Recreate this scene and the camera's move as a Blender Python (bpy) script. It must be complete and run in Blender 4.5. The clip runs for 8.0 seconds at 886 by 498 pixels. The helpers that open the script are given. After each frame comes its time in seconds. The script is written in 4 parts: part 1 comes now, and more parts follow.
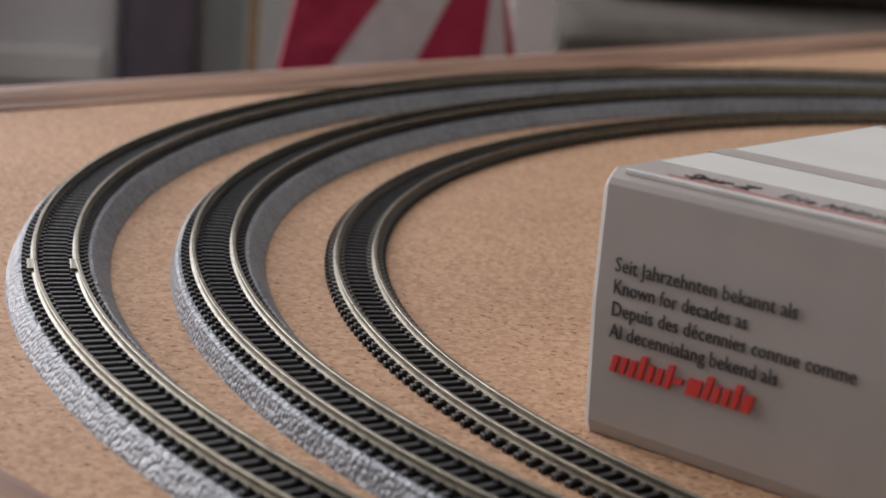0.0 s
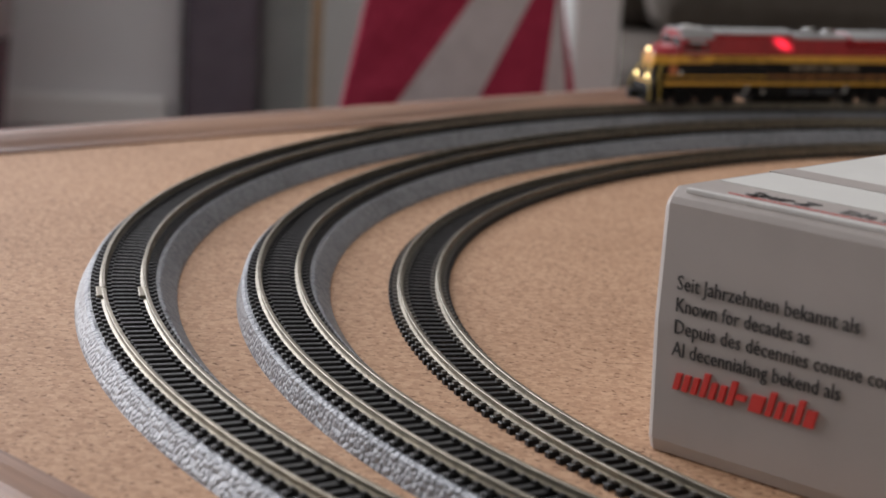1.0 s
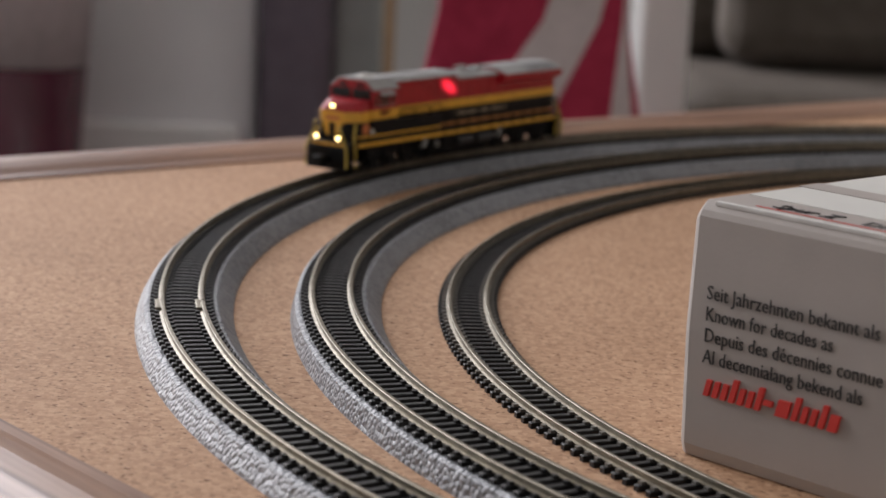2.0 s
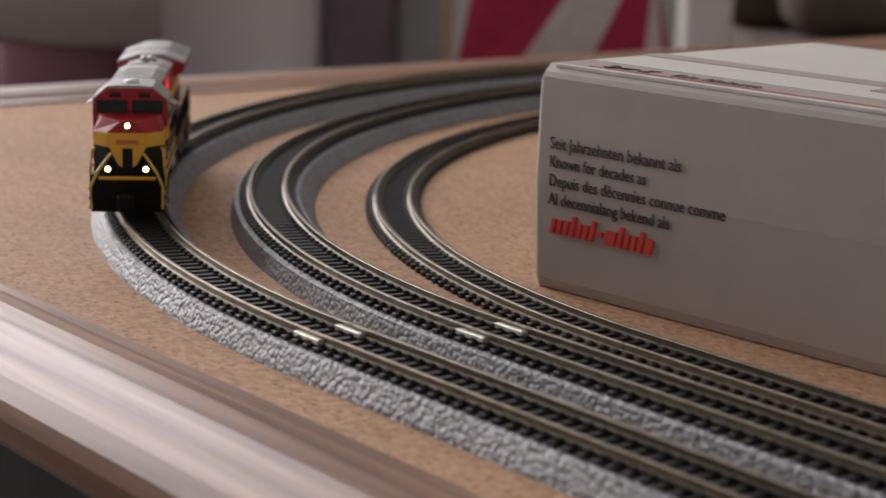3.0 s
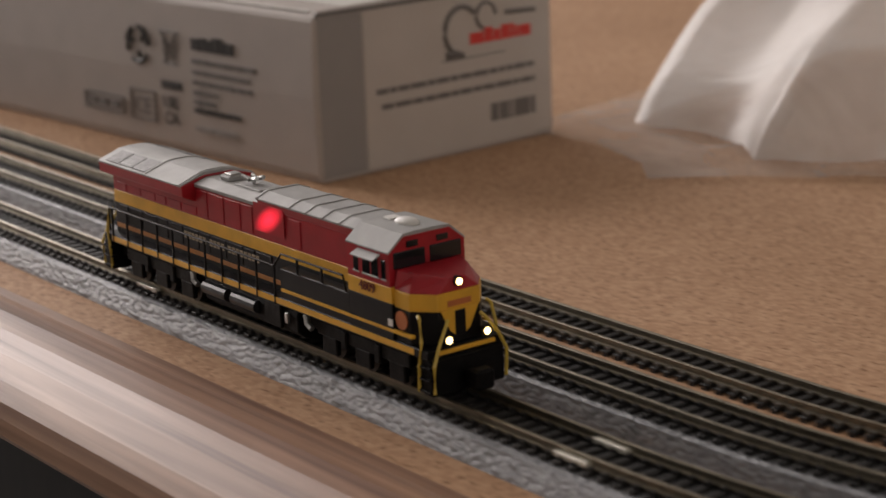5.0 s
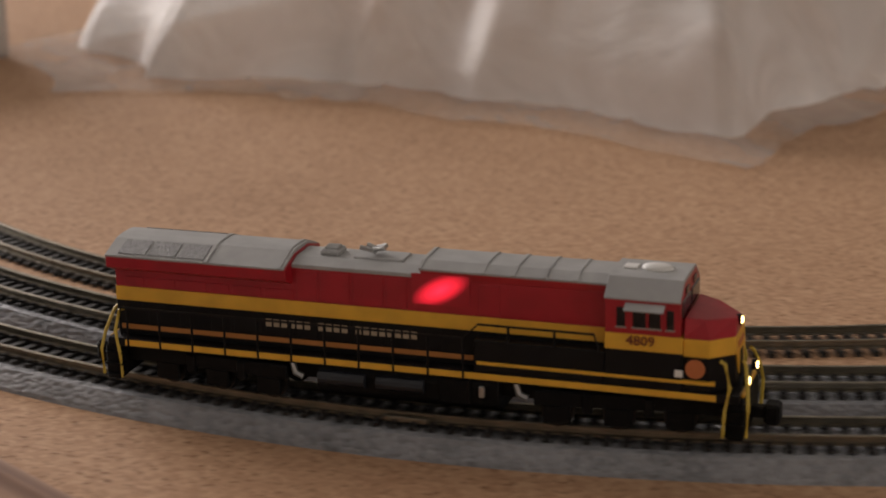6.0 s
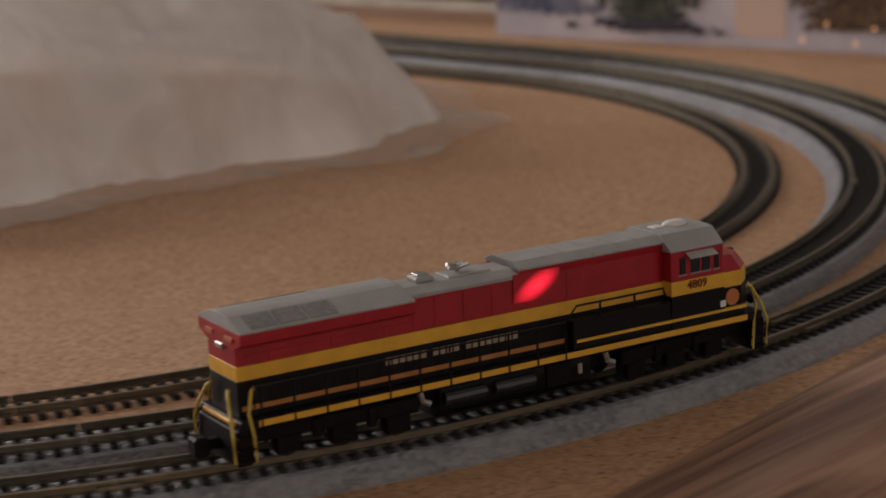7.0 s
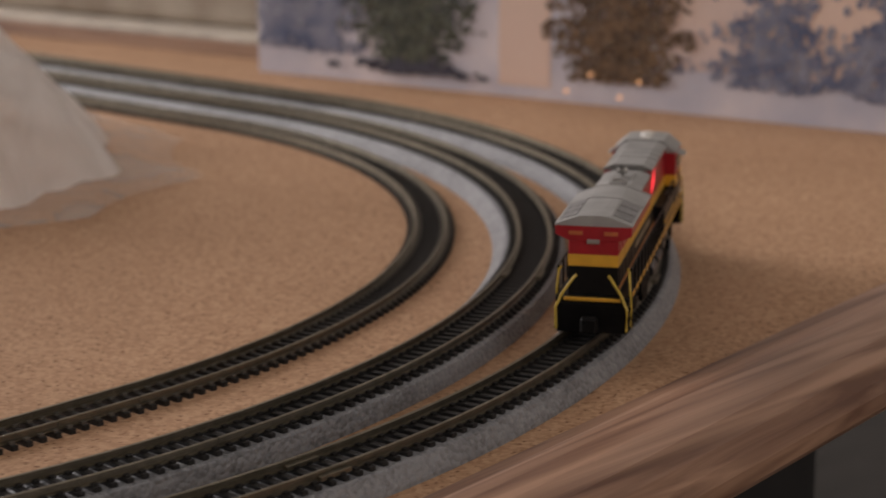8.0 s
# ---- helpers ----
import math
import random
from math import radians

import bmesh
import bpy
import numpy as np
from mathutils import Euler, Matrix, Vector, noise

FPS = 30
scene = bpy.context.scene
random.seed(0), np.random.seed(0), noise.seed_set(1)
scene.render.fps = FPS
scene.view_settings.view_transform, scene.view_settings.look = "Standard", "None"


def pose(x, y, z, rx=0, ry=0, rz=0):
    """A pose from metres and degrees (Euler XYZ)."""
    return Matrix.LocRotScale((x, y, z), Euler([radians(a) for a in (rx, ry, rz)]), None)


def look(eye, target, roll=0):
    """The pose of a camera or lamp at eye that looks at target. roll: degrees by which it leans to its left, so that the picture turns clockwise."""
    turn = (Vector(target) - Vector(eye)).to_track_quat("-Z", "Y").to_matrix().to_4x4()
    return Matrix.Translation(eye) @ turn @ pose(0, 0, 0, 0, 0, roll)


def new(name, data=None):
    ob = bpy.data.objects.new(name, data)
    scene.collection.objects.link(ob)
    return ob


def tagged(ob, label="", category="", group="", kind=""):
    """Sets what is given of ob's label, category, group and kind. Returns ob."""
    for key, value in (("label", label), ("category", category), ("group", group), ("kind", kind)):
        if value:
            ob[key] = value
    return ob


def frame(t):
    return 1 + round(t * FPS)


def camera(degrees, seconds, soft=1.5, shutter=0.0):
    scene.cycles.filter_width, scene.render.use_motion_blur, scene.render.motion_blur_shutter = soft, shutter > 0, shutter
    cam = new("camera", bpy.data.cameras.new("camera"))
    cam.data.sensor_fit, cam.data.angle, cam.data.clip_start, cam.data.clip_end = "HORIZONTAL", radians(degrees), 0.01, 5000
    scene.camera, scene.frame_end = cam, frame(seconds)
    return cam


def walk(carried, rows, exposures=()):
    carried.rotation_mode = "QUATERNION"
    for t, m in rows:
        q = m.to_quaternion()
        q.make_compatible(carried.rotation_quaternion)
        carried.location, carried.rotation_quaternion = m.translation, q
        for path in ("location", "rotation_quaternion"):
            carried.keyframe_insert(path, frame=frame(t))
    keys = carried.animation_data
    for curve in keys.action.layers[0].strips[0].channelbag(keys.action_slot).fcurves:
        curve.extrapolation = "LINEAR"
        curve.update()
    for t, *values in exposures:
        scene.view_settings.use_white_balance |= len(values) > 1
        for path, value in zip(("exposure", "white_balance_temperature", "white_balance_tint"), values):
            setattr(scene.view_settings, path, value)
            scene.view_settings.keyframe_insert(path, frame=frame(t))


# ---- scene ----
cam = camera(24.8, 8.0, soft=1.5, shutter=0.2)
cam.data.dof.use_dof = True
cam.data.dof.focus_distance = 0.315
cam.data.dof.aperture_fstop = 32
walk(cam, [
    (0.0, look((0.1537, -0.1434, 0.0886), (-0.5501, 0.5281, -0.1430), 3.90)),
    (0.5, look((0.1540, -0.1455, 0.0845), (-0.5626, 0.5169, -0.1341), 3.59)),
    (1.0, look((0.1566, -0.1461, 0.0856), (-0.5725, 0.5052, -0.1246), 3.02)),
    (2.3, look((0.1781, -0.1508, 0.0856), (-0.5861, 0.4629, -0.1130), 2.57)),
    (2.5, look((0.1869, -0.1511, 0.0869), (-0.5827, 0.4543, -0.1160), 2.37)),
    (3.0, look((0.2324, -0.1513, 0.0740), (-0.5575, 0.4280, -0.1270), 1.26)),
    (3.5, look((0.2922, -0.1526, 0.0804), (-0.5125, 0.4015, -0.1327), 0.33)),
    (4.0, look((0.3470, -0.1493, 0.0820), (-0.4543, 0.4080, -0.1357), -0.65)),
    (4.5, look((0.4321, -0.1604, 0.0929), (-0.3484, 0.4135, -0.1551), -1.65)),
    (4.7, look((0.4699, -0.1631, 0.0965), (-0.3105, 0.4083, -0.1572), -2.21)),
    (5.8, look((0.6410, -0.1591, 0.1068), (-0.0882, 0.4638, -0.1765), -0.99)),
    (6.0, look((0.6664, -0.1465, 0.1108), (-0.0476, 0.4925, -0.1754), -0.93)),
    (6.5, look((0.7344, -0.0962, 0.1024), (0.0118, 0.5429, -0.1610), -1.38)),
    (7.0, look((0.7711, -0.0409, 0.1006), (0.1028, 0.6664, -0.1298), -2.28)),
    (7.5, look((0.7979, 0.0202, 0.1082), (0.1149, 0.7113, -0.1281), -2.40)),
    (8.0, look((0.7852, 0.0506, 0.1037), (0.1339, 0.7742, -0.1248), -0.29)),
], exposures=[(0.0, 0.15, 6450, 8), (1.2, 0.15, 6450, 8), (2.5, -0.03, 6750, 10), (3.5, -0.2, 7000, 11), (4.5, -0.2, 7300, 12), (6.0, 0.02, 7350, 12), (6.5, -0.15, 7500, 14), (7.0, -0.25, 7450, 14), (7.5, 0.03, 7400, 13), (8.0, 0.16, 7250, 13)])

# ---- light ----
world = bpy.data.worlds.new("daylight")
scene.world = world
world.use_nodes = True
wn = world.node_tree
sky = wn.nodes.new("ShaderNodeTexSky")
sky.sky_type = "NISHITA"
sky.sun_disc = False
sky.sun_elevation = radians(35)
sky.sun_rotation = radians(250)
wn.links.new(sky.outputs[0], wn.nodes["Background"].inputs[0])
wn.nodes["Background"].inputs[1].default_value = 0.1

ROOM = (-2.1, 2.6, -2.2, 2.8, -0.75, 1.75)


def area(name, m, sx, sy, power, color):
    la = bpy.data.lights.new(name, "AREA")
    la.shape, la.size, la.size_y, la.energy, la.color = "RECTANGLE", sx, sy, power, color
    ob = new(name, la)
    ob.matrix_world = m
    return ob


# the sky's light in the opening of the window
area("window_light", look((-2.06, 0.05, 0.80), (0.1, 0.2, 0.0)), 2.0, 1.5, 62, (0.96, 0.94, 1.0))
# weak warm fill added from the east to brighten the sides facing it
area("east_fill_light", look((2.56, 0.1, 0.75), (0.2, 0.2, 0.0)), 1.5, 1.1, 6, (1.0, 0.88, 0.80))


# ---- materials ----
def mat(name, color, rough=0.6, metal=0.0, vary=0.0, scale=300.0, bump=0.0, bscale=800.0, color2=None, spec=0.5, rand=0.0):
    m = bpy.data.materials.new(name)
    m.use_nodes = True
    nt = m.node_tree
    b = nt.nodes["Principled BSDF"]
    b.inputs["Roughness"].default_value = rough
    b.inputs["Metallic"].default_value = metal
    b.inputs["Specular IOR Level"].default_value = spec
    b.inputs["Base Color"].default_value = (*color, 1)
    tc = nt.nodes.new("ShaderNodeTexCoord")
    if vary or color2:
        n = nt.nodes.new("ShaderNodeTexNoise")
        n.inputs["Scale"].default_value = scale
        n.inputs["Detail"].default_value = 6
        nt.links.new(tc.outputs["Object"], n.inputs["Vector"])
        ramp = nt.nodes.new("ShaderNodeValToRGB")
        c2 = color2 or tuple(c * (1 - vary) for c in color)
        ramp.color_ramp.elements[0].position, ramp.color_ramp.elements[1].position = 0.36, 0.64
        ramp.color_ramp.elements[0].color, ramp.color_ramp.elements[1].color = (*c2, 1), (*color, 1)
        nt.links.new(n.outputs["Fac"], ramp.inputs[0])
        out = ramp.outputs[0]
        if rand:
            oi = nt.nodes.new("ShaderNodeObjectInfo")
            mr = nt.nodes.new("ShaderNodeMapRange")
            mr.inputs["To Min"].default_value, mr.inputs["To Max"].default_value = 1 - rand, 1 + rand
            nt.links.new(oi.outputs["Random"], mr.inputs["Value"])
            mx = nt.nodes.new("ShaderNodeVectorMath")
            mx.operation = "SCALE"
            nt.links.new(out, mx.inputs[0])
            nt.links.new(mr.outputs[0], mx.inputs["Scale"])
            out = mx.outputs[0]
        nt.links.new(out, b.inputs["Base Color"])
        rr = nt.nodes.new("ShaderNodeMapRange")
        rr.inputs["To Min"].default_value, rr.inputs["To Max"].default_value = min(1, rough * 1.15), rough * 0.85
        nt.links.new(n.outputs["Fac"], rr.inputs["Value"])
        nt.links.new(rr.outputs[0], b.inputs["Roughness"])
    if bump:
        n2 = nt.nodes.new("ShaderNodeTexNoise")
        n2.inputs["Scale"].default_value = bscale
        n2.inputs["Detail"].default_value = 4
        nt.links.new(tc.outputs["Object"], n2.inputs["Vector"])
        bp = nt.nodes.new("ShaderNodeBump")
        bp.inputs["Strength"].default_value = bump
        bp.inputs["Distance"].default_value = 0.0004
        nt.links.new(n2.outputs["Fac"], bp.inputs["Height"])
        nt.links.new(bp.outputs[0], b.inputs["Normal"])
    return m


def emit(name, color, strength):
    m = mat(name, color, 0.3)
    b = m.node_tree.nodes["Principled BSDF"]
    b.inputs["Emission Color"].default_value = (*color, 1)
    b.inputs["Emission Strength"].default_value = strength
    return m


def cork_material():
    m = bpy.data.materials.new("cork")
    m.use_nodes = True
    nt = m.node_tree
    b = nt.nodes["Principled BSDF"]
    b.inputs["Roughness"].default_value = 0.74
    b.inputs["Specular IOR Level"].default_value = 0.3
    tc = nt.nodes.new("ShaderNodeTexCoord")
    big = nt.nodes.new("ShaderNodeTexNoise")
    big.inputs["Scale"].default_value = 14
    big.inputs["Detail"].default_value = 3
    vor = nt.nodes.new("ShaderNodeTexVoronoi")
    vor.inputs["Scale"].default_value = 1050
    fine = nt.nodes.new("ShaderNodeTexNoise")
    fine.inputs["Scale"].default_value = 900
    fine.inputs["Detail"].default_value = 5
    spots = nt.nodes.new("ShaderNodeTexNoise")
    spots.inputs["Scale"].default_value = 800
    spots.inputs["Detail"].default_value = 3
    for n in (big, vor, fine, spots):
        nt.links.new(tc.outputs["Object"], n.inputs["Vector"])
    sep = nt.nodes.new("ShaderNodeSeparateColor")
    nt.links.new(vor.outputs["Color"], sep.inputs[0])
    r1 = nt.nodes.new("ShaderNodeValToRGB")
    e = r1.color_ramp.elements
    e[0].position, e[0].color = 0.0, (0.43, 0.245, 0.14, 1)
    e[1].position, e[1].color = 1.0, (0.60, 0.38, 0.235, 1)
    e.new(0.55).color = (0.525, 0.32, 0.19, 1)
    nt.links.new(sep.outputs[0], r1.inputs[0])
    r2 = nt.nodes.new("ShaderNodeValToRGB")
    r2.color_ramp.elements[0].position, r2.color_ramp.elements[1].position = 0.33, 0.41
    r2.color_ramp.elements[0].color = (0.44, 0.36, 0.30, 1)
    r2.color_ramp.elements[1].color = (1, 1, 1, 1)
    nt.links.new(spots.outputs["Fac"], r2.inputs[0])
    r3 = nt.nodes.new("ShaderNodeValToRGB")
    r3.color_ramp.elements[0].position, r3.color_ramp.elements[1].position = 0.3, 0.7
    r3.color_ramp.elements[0].color = (0.86, 0.84, 0.82, 1)
    r3.color_ramp.elements[1].color = (1, 1, 1, 1)
    nt.links.new(big.outputs["Fac"], r3.inputs[0])
    cols = r1.outputs[0]
    for o in (r2.outputs[0], r3.outputs[0]):
        mul = nt.nodes.new("ShaderNodeVectorMath")
        mul.operation = "MULTIPLY"
        nt.links.new(cols, mul.inputs[0])
        nt.links.new(o, mul.inputs[1])
        cols = mul.outputs[0]
    nt.links.new(cols, b.inputs["Base Color"])
    bp = nt.nodes.new("ShaderNodeBump")
    bp.inputs["Strength"].default_value = 0.5
    bp.inputs["Distance"].default_value = 0.0004
    nt.links.new(fine.outputs["Fac"], bp.inputs["Height"])
    nt.links.new(bp.outputs[0], b.inputs["Normal"])
    return m


def wood_material(name, c1, c2, stretch, rough=0.42):
    m = bpy.data.materials.new(name)
    m.use_nodes = True
    nt = m.node_tree
    b = nt.nodes["Principled BSDF"]
    b.inputs["Coat Weight"].default_value = 0.14
    b.inputs["Coat Roughness"].default_value = 0.25
    tc = nt.nodes.new("ShaderNodeTexCoord")
    mp = nt.nodes.new("ShaderNodeMapping")
    mp.inputs["Scale"].default_value = stretch
    nt.links.new(tc.outputs["Object"], mp.inputs["Vector"])
    n = nt.nodes.new("ShaderNodeTexNoise")
    n.inputs["Scale"].default_value = 1.0
    n.inputs["Detail"].default_value = 7
    n.inputs["Distortion"].default_value = 0.6
    nt.links.new(mp.outputs[0], n.inputs["Vector"])
    r = nt.nodes.new("ShaderNodeValToRGB")
    r.color_ramp.elements[0].position, r.color_ramp.elements[1].position = 0.35, 0.65
    r.color_ramp.elements[0].color, r.color_ramp.elements[1].color = (*c1, 1), (*c2, 1)
    nt.links.new(n.outputs["Fac"], r.inputs[0])
    nt.links.new(r.outputs[0], b.inputs["Base Color"])
    mr = nt.nodes.new("ShaderNodeMapRange")
    mr.inputs["To Min"].default_value, mr.inputs["To Max"].default_value = rough + 0.12, rough - 0.05
    nt.links.new(n.outputs["Fac"], mr.inputs["Value"])
    nt.links.new(mr.outputs[0], b.inputs["Roughness"])
    bp = nt.nodes.new("ShaderNodeBump")
    bp.inputs["Strength"].default_value = 0.25
    bp.inputs["Distance"].default_value = 0.0003
    nt.links.new(n.outputs["Fac"], bp.inputs["Height"])
    nt.links.new(bp.outputs[0], b.inputs["Normal"])
    return m


def ballast_material():
    m = bpy.data.materials.new("ballast")
    m.use_nodes = True
    nt = m.node_tree
    b = nt.nodes["Principled BSDF"]
    b.inputs["Roughness"].default_value = 0.42
    b.inputs["Specular IOR Level"].default_value = 0.5
    tc = nt.nodes.new("ShaderNodeTexCoord")
    v = nt.nodes.new("ShaderNodeTexVoronoi")
    v.inputs["Scale"].default_value = 1150
    n = nt.nodes.new("ShaderNodeTexNoise")
    n.inputs["Scale"].default_value = 60
    for k in (v, n):
        nt.links.new(tc.outputs["Object"], k.inputs["Vector"])
    sep = nt.nodes.new("ShaderNodeSeparateColor")
    nt.links.new(v.outputs["Color"], sep.inputs[0])
    add = nt.nodes.new("ShaderNodeMath")
    add.operation = "MULTIPLY_ADD"
    add.inputs[1].default_value = 0.6
    nt.links.new(sep.outputs[0], add.inputs[0])
    nt.links.new(n.outputs["Fac"], add.inputs[2])
    r = nt.nodes.new("ShaderNodeValToRGB")
    r.color_ramp.elements[0].position, r.color_ramp.elements[1].position = 0.3, 1.1
    r.color_ramp.elements[0].color, r.color_ramp.elements[1].color = (0.13, 0.138, 0.150, 1), (0.28, 0.293, 0.315, 1)
    nt.links.new(add.outputs[0], r.inputs[0])
    nt.links.new(r.outputs[0], b.inputs["Base Color"])
    bp = nt.nodes.new("ShaderNodeBump")
    bp.inputs["Strength"].default_value = 0.75
    bp.inputs["Distance"].default_value = 0.0006
    bp.invert = True
    nt.links.new(v.outputs["Distance"], bp.inputs["Height"])
    nt.links.new(bp.outputs[0], b.inputs["Normal"])
    return m


CORK = cork_material()
WOOD_X = wood_material("beech_edge_x", (0.15, 0.068, 0.040), (0.42, 0.245, 0.16), (9, 260, 260))
WOOD_Y = wood_material("beech_edge_y", (0.15, 0.068, 0.040), (0.42, 0.245, 0.16), (260, 9, 260))
# nearly black, so that the space under the table top looks fully shaded
SHADE_BLACK = wood_material("undertable_shade_black", (0.004, 0.004, 0.0045), (0.008, 0.007, 0.007), (80, 80, 6), 0.6)
BALLAST = ballast_material()
SLEEPER = mat("sleeper_plastic", (0.021, 0.020, 0.020), 0.5, vary=0.4, scale=900, bump=0.25, bscale=2500, rand=0.15, spec=0.3)
RAIL = mat("rail_nickel_silver", (0.28, 0.25, 0.195), 0.42, 1.0, vary=0.25, scale=350)
JOINER = mat("joiner_bright", (0.78, 0.76, 0.68), 0.5, 0.7, vary=0.1, scale=500)
CARD = mat("grey_card", (0.43, 0.385, 0.355), 0.5, vary=0.06, scale=90, bump=0.08, bscale=1500)
CARD_SIDE = mat("cream_card", (0.52, 0.48, 0.44), 0.5, vary=0.05, scale=90)
CARD_DARK = mat("darker_grey", (0.30, 0.285, 0.275), 0.5, vary=0.06, scale=90)
CARD_EDGE = mat("pale_card_edge", (0.74, 0.72, 0.69), 0.6, vary=0.15, scale=250)
CARD_WHITE = mat("white_print", (0.66, 0.65, 0.61), 0.6, vary=0.04, scale=90)
INK = mat("black_ink", (0.03, 0.028, 0.028), 0.5)
INK_GREY = mat("grey_ink", (0.17, 0.16, 0.155), 0.5)
DARK_RED = mat("dark_red_paint", (0.16, 0.012, 0.014), 0.5, vary=0.2, scale=500)
INK_RED = mat("red_ink", (0.66, 0.045, 0.035), 0.5)
PHOTO = mat("photo_print", (0.26, 0.24, 0.23), 0.55, color2=(0.46, 0.38, 0.30), scale=40)
RED = mat("loco_red", (0.40, 0.012, 0.022), 0.34, vary=0.18, scale=260, bump=0.05)
YELLOW = mat("loco_yellow", (0.78, 0.42, 0.045), 0.38, vary=0.14, scale=300)
ORANGE = mat("loco_orange", (0.50, 0.20, 0.05), 0.4, vary=0.15, scale=300)
BLACK = mat("loco_black", (0.007, 0.007, 0.008), 0.42, vary=0.35, scale=300, spec=0.2)
UNDER = mat("underframe_black", (0.004, 0.004, 0.0045), 0.55, vary=0.4, scale=500, bump=0.3, spec=0.15)
ROOF = mat("roof_grey", (0.36, 0.36, 0.355), 0.52, vary=0.14, scale=220, bump=0.05)
ROOF_DARK = mat("grille_grey", (0.25, 0.25, 0.25), 0.5, vary=0.25, scale=1200, bump=0.5, bscale=3000)
PANE = mat("dark_window", (0.01, 0.01, 0.012), 0.08)
METAL = mat("dull_metal", (0.5, 0.5, 0.49), 0.35, 0.9, vary=0.2, scale=500)
TANK = mat("glossy_tank", (0.014, 0.016, 0.021), 0.36, vary=0.3, scale=400)
WHEEL = mat("blackened_wheel", (0.03, 0.029, 0.028), 0.4, 0.6, vary=0.3, scale=600)
DOME = mat("white_plastic", (0.75, 0.74, 0.71), 0.4, vary=0.05, scale=200)
LAMP = emit("warm_led", (1.0, 0.72, 0.3), 8)
RAIL_YELLOW = mat("handrail_yellow", (0.58, 0.42, 0.07), 0.4, vary=0.15, scale=500)
LOGO_O = mat("logo_orange", (0.55, 0.17, 0.06), 0.4, vary=0.15, scale=400)
LETTER = mat("lettering_pale", (0.42, 0.34, 0.24), 0.5, vary=0.2, scale=600)
PLASTER = mat("wall_paint", (0.62, 0.6, 0.57), 0.8, vary=0.06, scale=3, bump=0.1, bscale=60)
CEIL = mat("ceiling_paint", (0.8, 0.79, 0.77), 0.85, vary=0.04, scale=3)
FLOOR = wood_material("dark_floorboards", (0.010, 0.008, 0.007), (0.022, 0.017, 0.014), (30, 2, 30), 0.55)


# hood red with a spot of red light put in as an oval emission falloff
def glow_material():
    m = bpy.data.materials.new("red_glow_patch")
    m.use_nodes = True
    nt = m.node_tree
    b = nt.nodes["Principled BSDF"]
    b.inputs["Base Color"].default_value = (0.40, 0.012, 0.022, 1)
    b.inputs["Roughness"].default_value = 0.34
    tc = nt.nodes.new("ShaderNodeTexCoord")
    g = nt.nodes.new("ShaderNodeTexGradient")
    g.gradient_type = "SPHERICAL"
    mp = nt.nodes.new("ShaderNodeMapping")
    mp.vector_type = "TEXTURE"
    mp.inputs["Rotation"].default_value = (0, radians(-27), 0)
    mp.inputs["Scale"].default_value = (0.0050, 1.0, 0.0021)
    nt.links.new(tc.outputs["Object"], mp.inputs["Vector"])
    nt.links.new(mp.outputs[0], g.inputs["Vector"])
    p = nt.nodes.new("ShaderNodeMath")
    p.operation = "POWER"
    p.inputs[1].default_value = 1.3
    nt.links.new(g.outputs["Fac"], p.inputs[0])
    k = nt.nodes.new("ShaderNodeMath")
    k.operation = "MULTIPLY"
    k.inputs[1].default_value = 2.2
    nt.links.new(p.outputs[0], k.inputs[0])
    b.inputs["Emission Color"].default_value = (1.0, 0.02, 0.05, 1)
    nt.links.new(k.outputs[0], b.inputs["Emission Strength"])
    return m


GLOW = glow_material()


